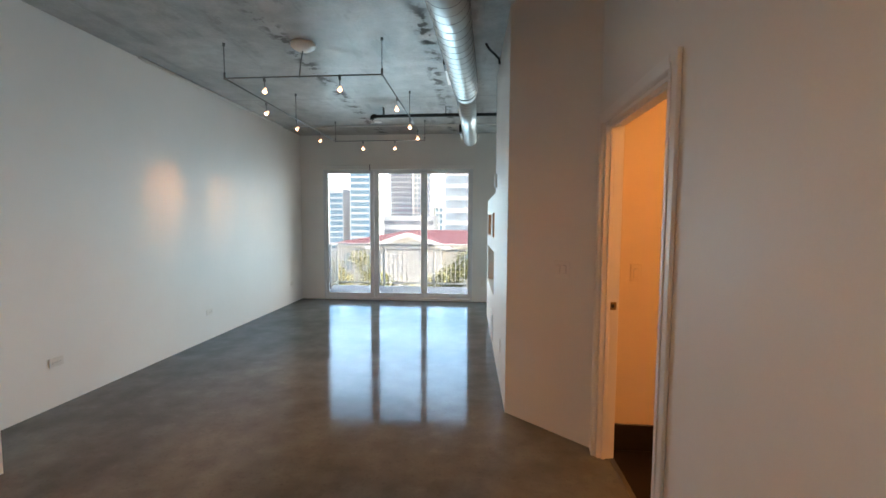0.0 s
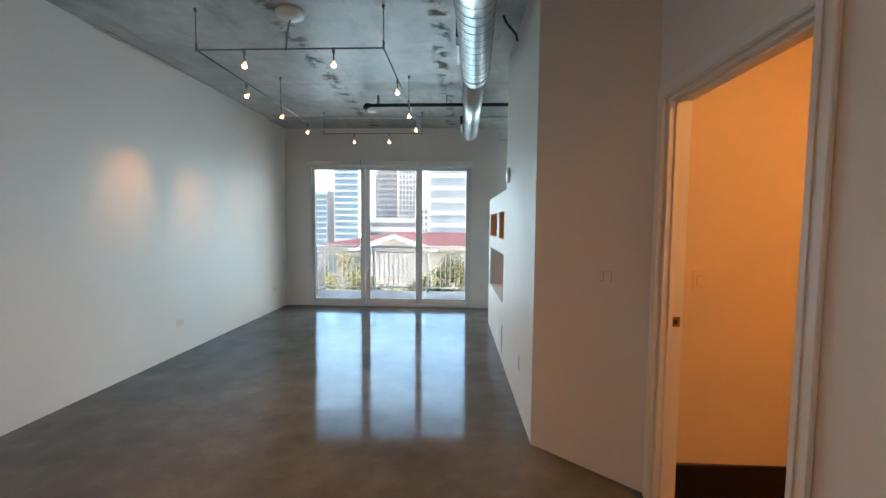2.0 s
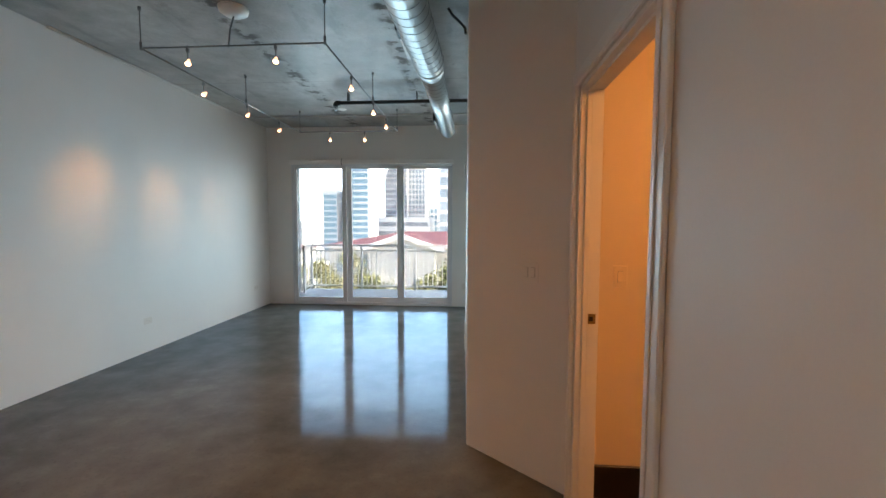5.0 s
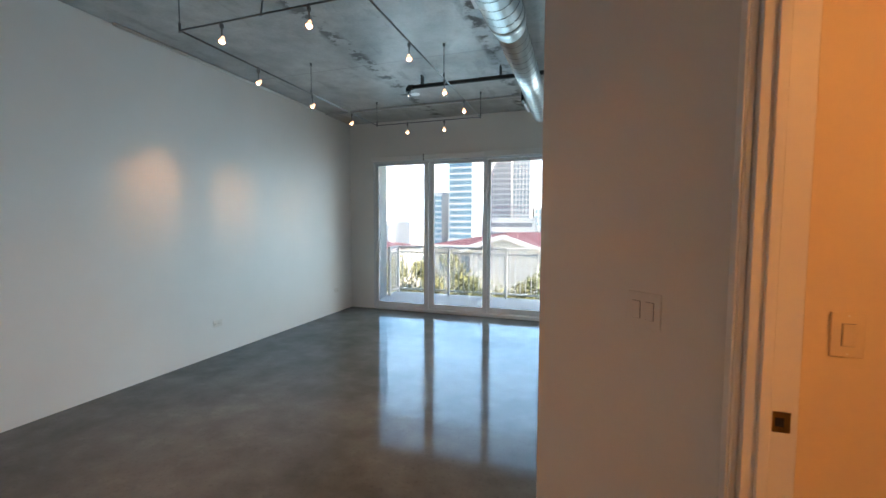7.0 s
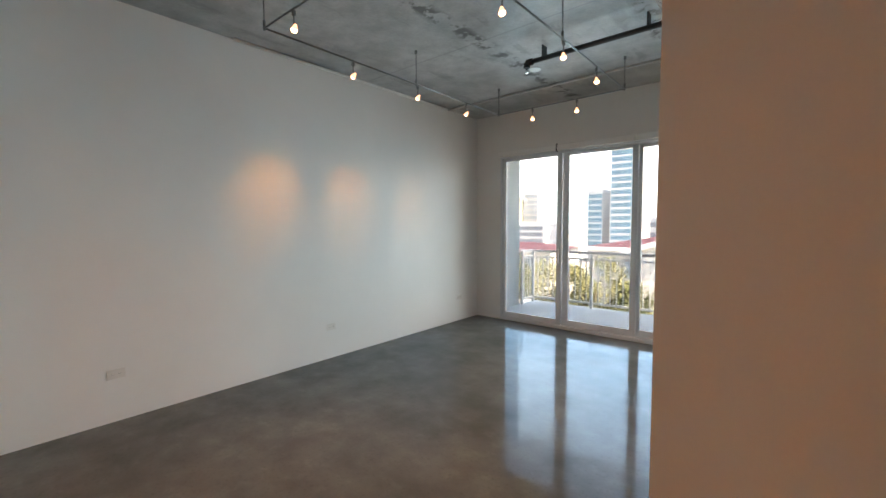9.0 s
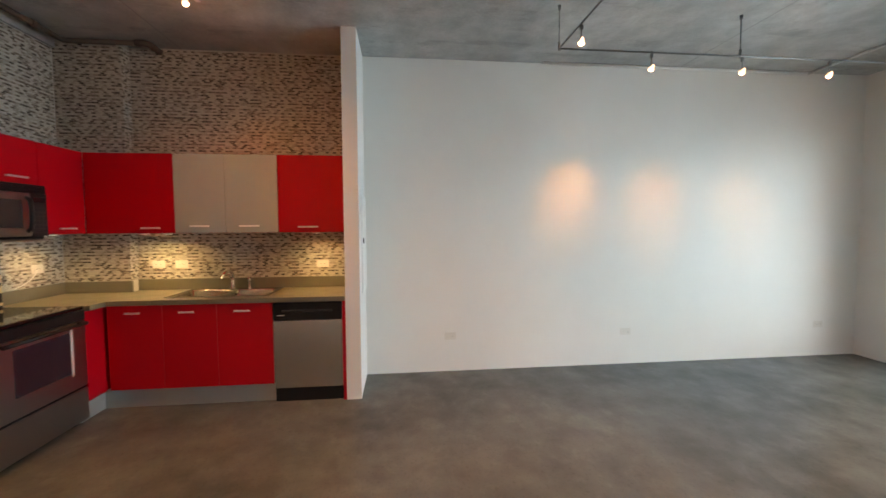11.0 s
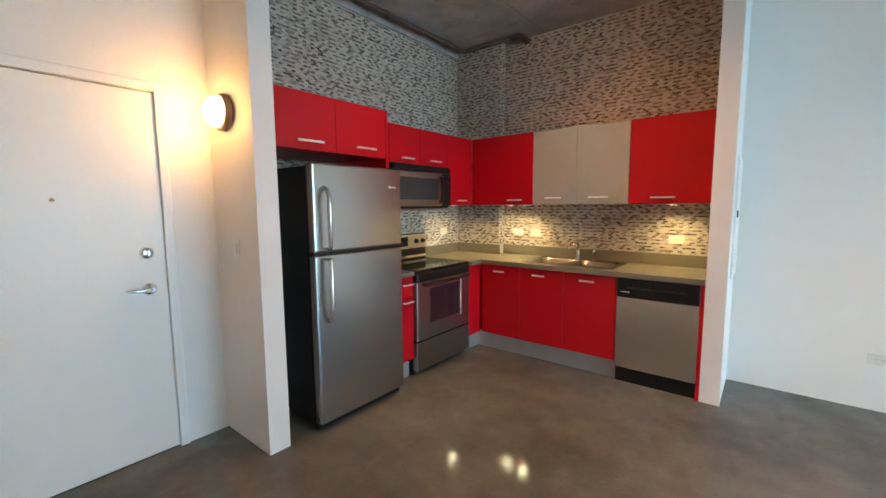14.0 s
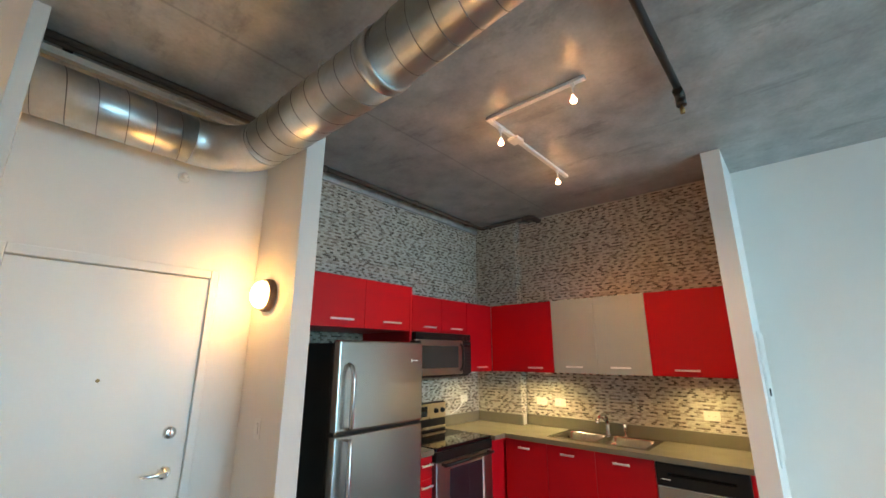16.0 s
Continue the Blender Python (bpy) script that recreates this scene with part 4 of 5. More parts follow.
def bar_handle(parent, axis, u0, u1, face, z, mat=None):
    """A flat bar pull on two posts; axis: the wall direction along which it runs."""
    bm = bmesh.new()
    if axis == "y":
        bm_box(bm, face + 0.020, face + 0.028, u0, u1, z - 0.007, z + 0.007, bevel=0.002)
        for u in (u0 + 0.012, u1 - 0.022):
            bm_box(bm, face, face + 0.0205, u, u + 0.010, z - 0.005, z + 0.005)
    else:
        bm_box(bm, u0, u1, face + 0.020, face + 0.028, z - 0.007, z + 0.007, bevel=0.002)
        for u in (u0 + 0.012, u1 - 0.022):
            bm_box(bm, u, u + 0.010, face, face + 0.0205, z - 0.005, z + 0.005)
    return part("handle", bm, mat or M_SATIN, parent, "satin steel bar handle")


def front(parent, axis, u0, u1, z0, z1, face, mat, handle=None, name="door", t=0.019):
    """A slab front whose outer face lies at face; handle: (from, to, height)."""
    g = 0.0015
    if axis == "y":
        bm = box(face - t, face, u0 + g, u1 - g, z0 + g, z1 - g, bevel=0.0015)
    else:
        bm = box(u0 + g, u1 - g, face - t, face, z0 + g, z1 - g, bevel=0.0015)
    d = part(name, bm, mat, parent)
    if handle:
        bar_handle(d, axis, handle[0], handle[1], face, handle[2])
    return d


SF = -2.432       # front face of the sink run
BF = 0.325        # front face of the range run
UF = -2.722       # front of the wall cabinets over the sink
UB = 0.022        # front of the wall cabinets over the range
Z0, Z1 = 0.165, 0.855
sink_units = [(0.345, 0.760, (0.49, 0.605)), (0.760, 1.180, (0.895, 1.015)), (1.180, 1.622, (1.325, 1.450))]
for y0, y1, h in sink_units:
    cab = thing("base_cabinet", (-2.75, (y0 + y1) / 2, 0), "glossy red base cabinet under the counter", "cabinet", "red base cabinets")
    bm = box(LX + 0.002, SF - 0.0195, y0 + 0.001, y1 - 0.001, Z0, Z0 + 0.018)
    bm_box(bm, LX + 0.002, SF - 0.0195, y0 + 0.001, y0 + 0.017, Z0 + 0.018, Z1)
    bm_box(bm, LX + 0.002, SF - 0.0195, y1 - 0.017, y1 - 0.001, Z0 + 0.018, Z1)
    part("body", bm, M_RED, cab)
    front(cab, "y", y0, y1, Z0, Z1, SF, M_RED, (h[0], h[1], 0.795))
corner = thing("corner_cabinet", (-2.75, 0.0, 0), "glossy red corner base cabinet", "cabinet", "red base cabinets")
part("body", box(PX + 0.005, -2.235, KY + 0.002, BF - 0.0195, Z0, Z1), M_RED, corner)
front(corner, "x", SF + 0.001, -2.232, Z0, Z1, BF, M_RED, name="filler")
narrow = thing("drawer_cabinet", (-1.36, 0.0, 0), "narrow red base cabinet with a drawer beside the refrigerator", "cabinet", "red base cabinets")
part("body", box(-1.470, -1.255, KY + 0.002, BF - 0.04, Z0, Z1), M_RED, narrow)
front(narrow, "x", -1.472, -1.253, 0.70, Z1, BF - 0.02, M_RED, (-1.462, -1.34, 0.80), "drawer_front")
front(narrow, "x", -1.472, -1.253, Z0, 0.70, BF - 0.02, M_RED, (-1.462, -1.34, 0.655))
solid("toe_kick", box(SF - 0.075, SF - 0.060, 0.25, 1.622, 0.0, Z0 - 0.001), M_KICK, "satin aluminium toe kick under the red cabinets", "toe kick")
solid("toe_kick", box(SF - 0.059, -2.236, BF - 0.075, BF - 0.060, 0.0, Z0 - 0.001), M_KICK, "satin aluminium toe kick under the red cabinets", "toe kick")
solid("toe_kick", box(-1.470, -1.255, BF - 0.095, BF - 0.080, 0.0, Z0 - 0.001), M_KICK, "satin aluminium toe kick under the red cabinets", "toe kick")
solid("end_panel", box(LX + 0.002, SF, 2.192, 2.2165, 0.0, Z1), M_RED, "red end panel beside the dishwasher", "panel")

# worktop with the sink cut-out, and its upstand
SKX0, SKX1, SKY0, SKY1 = -2.965, -2.525, 0.745, 1.555
worktop = thing("worktop", (-2.74, 1.2, 0.86), "grey-green laminate worktop with a low upstand", "worktop")
CF = -2.402
bm = slab([LX + 0.001, SKX0, SKX1, CF, -2.236], [KY + 0.001, 0.362, SKY0, SKY1, 2.217], 0.860, 0.898,
          lambda x, y: (x > CF and y > 0.362) or (SKX0 < x < SKX1 and SKY0 < y < SKY1))
part("top", bm, M_COUNTER, worktop)
part("upstand", box(LX + 0.001, LX + 0.020, 0.256, 2.217, 0.898, 1.000, bevel=0.002), M_COUNTER, worktop)
part("upstand", box(PX + 0.001, PX + 0.020, KY + 0.02, 0.275, 0.898, 1.000, bevel=0.002), M_COUNTER, worktop)
part("upstand", box(PX + 0.002, -2.245, KY + 0.001, KY + 0.020, 0.898, 1.000, bevel=0.002), M_COUNTER, worktop)
worktop_small = thing("worktop", (-1.36, 0.0, 0.86), "short piece of worktop between refrigerator and range", "worktop")
part("top", box(-1.476, -1.250, KY + 0.001, BF - 0.005, 0.860, 0.898, bevel=0.002), M_COUNTER, worktop_small)

# double-bowl steel sink with tap
sink = thing("sink", (-2.745, 1.15, 0.9), "stainless steel double-bowl sink set in the worktop", "sink")


def bowl(y0, y1):
    x0, x1, zt, zb = SKX0 + 0.055, SKX1 - 0.022, 0.902, 0.73
    bm = bmesh.new()
    rings = []
    for inset, z in ((0.0, zt), (0.012, zt - 0.012), (0.020, zb + 0.03), (0.045, zb), (0.10, zb - 0.004)):
        ring = []
        r = 0.05
        for cx, cy, t0 in ((x1 - inset - r, y1 - inset - r, 0), (x0 + inset + r, y1 - inset - r, 90), (x0 + inset + r, y0 + inset + r, 180), (x1 - inset - r, y0 + inset + r, 270)):
            for k in range(5):
                a = radians(t0 + 22.5 * k)
                ring.append(bm.verts.new((cx + r * math.cos(a), cy + r * math.sin(a), z)))
        rings.append(ring)
    n = len(rings[0])
    for a, b in zip(rings, rings[1:]):
        for k in range(n):
            bm.faces.new((a[k], a[(k + 1) % n], b[(k + 1) % n], b[k])).smooth = True
    bm.faces.new(rings[-1])
    return bm


YM = (SKY0 + SKY1) / 2
RIM_X, RIM_Y = [SKX0 - 0.012, SKX0 + 0.055, SKX1 - 0.022, SKX1 + 0.012], [SKY0 - 0.012, SKY0 + 0.022, YM - 0.016, YM + 0.016, SKY1 - 0.022, SKY1 + 0.012]
bm = slab(RIM_X, RIM_Y, 0.8985, 0.9025,
          lambda x, y: RIM_X[1] < x < RIM_X[2] and (RIM_Y[1] < y < RIM_Y[2] or RIM_Y[3] < y < RIM_Y[4]))
part("rim", bm, M_STEEL, sink)
part("bowl", bowl(SKY0 + 0.022, YM - 0.016), M_STEEL, sink)
part("bowl", bowl(YM + 0.016, SKY1 - 0.022), M_STEEL, sink)
for y in ((SKY0 + YM) / 2, (YM + SKY1) / 2):
    part("drain", lathe([(0.045, 0), (0.045, 0.003), (0.02, 0.001)], Matrix.Translation((-2.73, y, 0.727)), 20), M_CHROME, sink)
tap = thing("tap", (-2.935, 1.12, 0.902), "chrome kitchen tap with a single lever", "tap")
part("base", lathe([(0.030, 0.0005), (0.028, 0.012), (0.020, 0.020), (0.019, 0.085), (0.016, 0.095)], Matrix.Translation((-2.935, 1.12, 0.9025)), 20), M_CHROME, tap)
part("spout", tube([(-2.935, 1.12, 0.985), (-2.93, 1.12, 1.045), (-2.905, 1.115, 1.075), (-2.86, 1.11, 1.08), (-2.80, 1.10, 1.065), (-2.765, 1.095, 1.03), (-2.76, 1.094, 1.012)],
                   [0.014, 0.0135, 0.013, 0.0125, 0.012, 0.012, 0.0125], 14), M_CHROME, tap)
part("lever", tube([(-2.935, 1.12, 1.00), (-2.945, 1.09, 1.03), (-2.950, 1.05, 1.05)], [0.012, 0.008, 0.006], 10), M_CHROME, tap)
spray = thing("side_spray", (-2.935, 1.27, 0.902), "chrome side spray beside the tap", "tap")
part("base", lathe([(0.022, 0.0005), (0.020, 0.010), (0.014, 0.016)], Matrix.Translation((-2.935, 1.27, 0.9025)), 16), M_CHROME, spray)
part("handle", lathe([(0.010, 0.016), (0.011, 0.05), (0.017, 0.075), (0.016, 0.105), (0.008, 0.112)], Matrix.Translation((-2.935, 1.27, 0.9025)), 16), M_CHROME, spray)

# wall cabinets over the sink
WZ0, WZ1 = 1.432, 2.120


def wall_cabinet(axis, u0, u1, z0, z1, back, face, doors, mat, label, group):
    c = thing("wall_cabinet", ((back + face) / 2, (u0 + u1) / 2, z0) if axis == "y" else ((u0 + u1) / 2, (back + face) / 2, z0), label, "cabinet", group)
    if axis == "y":
        bm = box(back, face - 0.0195, u0 + 0.001, u1 - 0.001, z0, z1, bevel=0.001)
    else:
        bm = box(u0 + 0.001, u1 - 0.001, back, face - 0.0195, z0, z1, bevel=0.001)
    part("body", bm, M_RED, c)
    for a, b, m, h in doors:
        front(c, axis, a, b, z0, z1, face, m, h)
    return c


WB = LX + 0.010
wall_cabinet("y", UB + 0.002, 0.737, WZ0, WZ1, PX + 0.010, UF, [(UB + 0.002, 0.737, M_RED, (0.47, 0.63, WZ0 + 0.045))], M_RED, "glossy red corner wall cabinet", "red wall cabinets")
wall_cabinet("y", 0.737, 1.606, WZ0, WZ1, WB, UF, [(0.737, 1.158, M_FROST, (0.87, 1.03, WZ0 + 0.06)), (1.158, 1.606, M_FROST, (1.28, 1.45, WZ0 + 0.06))], M_RED,
             "wall cabinet with two frosted grey glass doors", "frosted wall cabinets")
wall_cabinet("y", 1.606, 2.214, WZ0, WZ1, WB, UF, [(1.606, 2.214, M_RED, (1.78, 1.955, WZ0 + 0.05))], M_RED, "glossy red wall cabinet beside the wall end", "red wall cabinets")
# wall cabinets over the range and the refrigerator
KB = KY + 0.010
wall_cabinet("x", UF + 0.001, -2.286, WZ0, WZ1, KB, UB, [(UF + 0.001, -2.286, M_RED, (-2.60, -2.44, WZ0 + 0.045))], M_RED, "tall narrow glossy red wall cabinet", "red wall cabinets")
wall_cabinet("x", -2.286, -1.505, 1.796, WZ1, KB, UB, [(-2.286, -1.895, M_RED, (-2.18, -2.02, 1.842)), (-1.895, -1.505, M_RED, (-1.80, -1.64, 1.842))], M_RED,
             "glossy red two-door wall cabinet above the microwave", "red wall cabinets")
wall_cabinet("x", -1.504, -1.237, 1.60, WZ1, KB, UB, [(-1.504, -1.237, M_RED, None)], M_RED, "red filler cabinet beside the refrigerator", "red wall cabinets")
wall_cabinet("x", -1.216, -0.302, 1.776, 2.125, KB, 0.288, [(-1.216, -0.772, M_RED, (-1.105, -0.93, 1.83)), (-0.772, -0.302, M_RED, (-0.665, -0.48, 1.83))], M_RED,
             "deep glossy red two-door cabinet above the refrigerator", "red wall cabinets")
solid("end_panel", box(-1.236, -1.217, KB, 0.288, 1.60, 2.125, bevel=0.001), M_RED, "red side panel beside the refrigerator cabinet", "panel")

# puck lights under the wall cabinets
for x, y, p in ((-2.79, 0.64, 0.95), (-2.79, 1.92, 1.0), (-2.79, 0.45, 0.72), (-2.50, -0.08, 0.80)):
    puck = thing("puck_light", (x, y, WZ0), "small round lit puck light under a wall cabinet", "cabinet light", "puck lights")
    part("ring", lathe([(0.036, -0.012), (0.038, -0.006), (0.038, -0.0005)], Matrix.Translation((x, y, WZ0)), 20), M_SATIN, puck)
    part("lens", lathe([(0.0, -0.0135), (0.029, -0.0125), (0.029, -0.0121)], Matrix.Translation((x, y, WZ0)), 20), M_PUCK, puck, "glowing lens")
    lamp("puck_beam", "SPOT", look((x, y, WZ0 - 0.02), (x, y, 0.9)), p, (1.0, 0.74, 0.34), size=0.03, cone=155, blend=1.0)

# ---- refrigerator ----
fr = thing("refrigerator", (-0.85, 0.05, 0), "stainless steel top-freezer refrigerator with black sides", "refrigerator")
FX0, FX1, FF = -1.222, -0.480, 0.432
part("body", box(FX0 + 0.004, FX1 - 0.004, KY + 0.03, FF - 0.075, 0.055, 1.672, bevel=0.006), M_BLACK, fr, "black textured cabinet")
part("base_grille", box(FX0 + 0.01, FX1 - 0.01, FF - 0.10, FF - 0.045, 0.012, 0.055, bevel=0.003), M_BLACK, fr)
for z0, z1, nm in ((0.060, 1.130, "fridge_door"), (1.146, 1.688, "freezer_door")):
    part("gasket", box(FX0 + 0.008, FX1 - 0.008, FF - 0.0745, FF - 0.062, z0 + 0.006, z1 - 0.006), M_BLACK, fr)
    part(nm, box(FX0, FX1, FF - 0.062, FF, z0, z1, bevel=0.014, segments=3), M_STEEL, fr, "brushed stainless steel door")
part("divider", box(FX0 + 0.006, FX1 - 0.006, FF - 0.074, FF - 0.020, 1.130, 1.146), M_BLACK, fr)
HX = -0.560
for za, zb in ((1.165, 1.540), (0.715, 1.112)):
    up = za > 1.14
    if up:
        pts = [(HX, FF - 0.002, zb), (HX, FF + 0.030, zb - 0.012), (HX, FF + 0.050, zb - 0.045), (HX, FF + 0.055, zb - 0.10), (HX, FF + 0.050, za + 0.02), (HX, FF + 0.040, za)]
    else:
        pts = [(HX, FF + 0.040, zb), (HX, FF + 0.050, zb - 0.02), (HX, FF + 0.055, za + 0.10), (HX, FF + 0.050, za + 0.045), (HX, FF + 0.030, za + 0.012), (HX, FF - 0.002, za)]
    bm = tube(pts, [0.013, 0.014, 0.0145, 0.0145, 0.0145, 0.014], 14)
    z = za + 0.006 if up else zb - 0.006
    bm_box(bm, HX - 0.012, HX + 0.012, FF - 0.001, FF + 0.042, z - 0.006, z + 0.006, bevel=0.002)
    part("handle", bm, M_POLISHED, fr, "curved polished steel handle")
part("badge", box(-1.165, -1.10, FF, FF + 0.0015, 1.555, 1.562), M_PLASTIC, fr)
part("badge", box(-1.106, -1.100, FF, FF + 0.0015, 1.547, 1.570), M_PLASTIC, fr)
part("top_hinge", box(FX0 + 0.02, FX0 + 0.085, FF - 0.06, FF - 0.005, 1.6885, 1.702, bevel=0.003), M_BLACK, fr)
for x in (FX0 + 0.05, FX1 - 0.05):
    part("foot", lathe([(0.018, 0.0), (0.018, 0.014), (0.010, 0.016), (0.010, 0.05)], Matrix.Translation((x, FF - 0.085, 0.0)), 12), M_BLACK, fr)
    part("foot", lathe([(0.018, 0.0), (0.018, 0.014), (0.010, 0.016), (0.010, 0.056)], Matrix.Translation((x, KY + 0.08, 0.0)), 12), M_BLACK, fr)

# ---- range ----
rg = thing("range", (-1.855, 0.0, 0), "stainless steel electric range with a black glass cooktop", "range")
GX0, GX1, GF = -2.226, -1.484, 0.335
part("body", box(GX0 + 0.003, GX1 - 0.003, KY + 0.012, GF - 0.055, 0.035, 0.872), M_BLACK, rg)
part("cooktop", box(GX0, GX1, KY + 0.09, GF - 0.004, 0.874, 0.902, bevel=0.008, segments=2), M_BLACKGLASS, rg, "black glass ceramic cooktop")
part("front_trim", box(GX0 + 0.001, GX1 - 0.001, GF - 0.054, GF + 0.002, 0.800, 0.873, bevel=0.006, segments=2), M_BLACK, rg)
door = part("oven_door", box(GX0 + 0.002, GX1 - 0.002, GF - 0.054, GF, 0.306, 0.797, bevel=0.008, segments=2), M_STEEL2, rg, "stainless steel oven door")
part("oven_window", box(-2.075, -1.645, GF - 0.002, GF + 0.0025, 0.435, 0.735, bevel=0.002), M_DARKGLASS, rg, "dark oven window")
bm = box(-2.098, -2.076, GF, GF + 0.006, 0.415, 0.755, bevel=0.003)
part("window_trim", bm, M_SATIN, rg)
bm = tube([(GX0 + 0.05, GF + 0.048, 0.782), (GX1 - 0.05, GF + 0.048, 0.782)], 0.013, 14)
for x in (GX0 + 0.06, GX1 - 0.08):
    bm_box(bm, x, x + 0.02, GF - 0.001, GF + 0.048, 0.772, 0.790, bevel=0.002)
part("oven_handle", bm, M_BLACK, rg, "black bar handle")
part("drawer", box(GX0 + 0.002, GX1 - 0.002, GF - 0.054, GF - 0.001, 0.050, 0.288, bevel=0.006, segments=2), M_STEEL2, rg, "stainless steel storage drawer")
part("drawer_gap", box(GX0 + 0.006, GX1 - 0.006, GF - 0.0545, GF - 0.012, 0.288, 0.306), M_BLACK, rg)
for x in (GX0 + 0.04, GX1 - 0.04):
    part("foot", lathe([(0.016, 0.0), (0.016, 0.012), (0.009, 0.014), (0.009, 0.036)], Matrix.Translation((x, GF - 0.09, 0.0)), 12), M_BLACK, rg)
    part("foot", lathe([(0.016, 0.0), (0.016, 0.012), (0.009, 0.014), (0.009, 0.036)], Matrix.Translation((x, KY + 0.08, 0.0)), 12), M_BLACK, rg)
guard = part("backguard", box(GX0 + 0.001, GX1 - 0.001, KY + 0.012, KY + 0.088, 0.872, 1.152, bevel=0.006, segments=2), M_BLACK, rg)
part("control_panel", box(GX0 + 0.006, GX1 - 0.006, KY + 0.0885, KY + 0.094, 1.010, 1.146, bevel=0.002), M_BEIGE, rg, "steel control panel with knobs")
part("lower_trim", box(GX0 + 0.006, GX1 - 0.006, KY + 0.0885, KY + 0.094, 0.918, 0.940, bevel=0.002), M_BEIGE, rg)
part("display", box(-1.955, -1.755, KY + 0.094, KY + 0.0965, 1.035, 1.125), M_BLACKGLASS, rg, "black clock display")
for k in range(4):
    for j in range(2):
        part("button", box(-1.94 + 0.045 * k, -1.91 + 0.045 * k, KY + 0.0965, KY + 0.0975, 1.045 + 0.022 * j, 1.058 + 0.022 * j), M_GREYGLASS, rg)
for x in (-2.165, -2.070, -1.640, -1.545):
    bm = lathe([(0.024, 0.0), (0.024, 0.006), (0.019, 0.010), (0.017, 0.028), (0.0, 0.029)], facing_y(x, KY + 0.094, 1.078), 20)
    bm_box(bm, x - 0.003, x + 0.003, KY + 0.12, KY + 0.127, 1.062, 1.094)
    part("knob", bm, M_BLACK, rg, "black control knob")

# ---- microwave ----
mw = thing("microwave", (-1.89, -0.1, 1.398), "over-the-range stainless microwave with dark window", "microwave")
MX0, MX1, MF = -2.284, -1.507, 0.075
part("body", box(MX0, MX1, KB, MF - 0.03, 1.403, 1.792, bevel=0.003), M_BLACK, mw)
part("vent_grille", box(MX0, MX1, MF - 0.03, MF - 0.006, 1.733, 1.792, bevel=0.003), M_BLACK, mw)
for k in range(4):
    part("vent_slat", box(MX0 + 0.02, MX1 - 0.02, MF - 0.006, MF - 0.002, 1.741 + 0.012 * k, 1.746 + 0.012 * k), M_BLACK, mw)
part("door", box(-2.150, MX1, MF - 0.03, MF, 1.423, 1.730, bevel=0.006, segments=2), M_STEEL2, mw, "stainless steel microwave door")
part("window", box(-2.080, -1.56, MF - 0.001, MF + 0.002, 1.483, 1.678, bevel=0.002), M_GREYGLASS, mw, "grey microwave window")
part("control_panel", box(MX0, -2.152, MF - 0.03, MF, 1.423, 1.730, bevel=0.004), M_BLACK, mw)
for j in range(6):
    for k in range(3):
        part("key", box(-2.270 + 0.033 * k, -2.245 + 0.033 * k, MF, MF + 0.0012, 1.453 + 0.030 * j, 1.470 + 0.030 * j), M_GREYGLASS, mw)
part("display", box(-2.268, -2.17, MF, MF + 0.0015, 1.668, 1.700), M_DARKGLASS, mw)
part("handle", tube([(-2.118, MF - 0.002, 1.458), (-2.112, MF + 0.026, 1.478), (-2.106, MF + 0.038, 1.528), (-2.104, MF + 0.040, 1.578), (-2.106, MF + 0.038, 1.628), (-2.112, MF + 0.026, 1.678), (-2.118, MF - 0.002, 1.698)], 0.013, 12), M_BLACK, mw, "black bowed handle")
part("bottom_trim", box(MX0, MX1, KB + 0.02, MF - 0.004, 1.390, 1.4025, bevel=0.003), M_STEEL2, mw)

# ---- dishwasher ----
dw = thing("dishwasher", (-2.7, 1.9, 0), "stainless steel dishwasher with a black control strip", "dishwasher")
part("tub", box(LX + 0.03, SF - 0.03, 1.627, 2.189, 0.10, 0.852), M_BLACK, dw)
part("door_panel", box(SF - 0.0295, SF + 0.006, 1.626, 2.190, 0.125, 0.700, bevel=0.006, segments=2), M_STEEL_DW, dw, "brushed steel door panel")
part("control_strip", box(SF - 0.0295, SF + 0.012, 1.626, 2.190, 0.703, 0.852, bevel=0.008, segments=2), M_BLACK, dw, "black control strip")
part("pocket_handle", box(SF + 0.0121, SF + 0.016, 1.70, 2.11, 0.770, 0.792, bevel=0.001), M_BLACKGLASS, dw)
part("badge", box(SF + 0.0121, SF + 0.0132, 1.66, 1.72, 0.742, 0.748), M_PLASTIC, dw)
part("kick_plate", box(SF - 0.045, SF - 0.030, 1.626, 2.190, 0.0, 0.122), M_BLACK, dw)

# ---- outside ----
M_LEAF = material("leaves", (0.22, 0.215, 0.075), 0.6, vary=0.35, scale=0.8, fine=6, bump=0.0)
M_LEAF2 = material("leaves_dark", (0.14, 0.155, 0.055), 0.6, vary=0.35, scale=0.8, fine=6, bump=0.0)
M_BARK = material("bark", (0.10, 0.075, 0.055), 0.9, vary=0.2, scale=4, fine=30, bump=0.4)
M_ROOF = material("red_metal_roof", (0.075, 0.022, 0.034), 0.85, vary=0.12, scale=0.3, fine=4, bump=0.0)
M_STUCCO = material("pale_stucco", (0.62, 0.60, 0.55), 0.85, vary=0.05, scale=0.3, fine=5, bump=0.0)
M_TOWER = material("tower_concrete", (0.52, 0.53, 0.54), 0.8, vary=0.06, scale=0.1, fine=2, bump=0.0)
M_TAN = material("tan_render", (0.60, 0.54, 0.46), 0.85, vary=0.06, scale=0.1, fine=2, bump=0.0)
M_TOWER2 = material("tower_white", (0.66, 0.67, 0.68), 0.8, vary=0.05, scale=0.1, fine=2, bump=0.0)
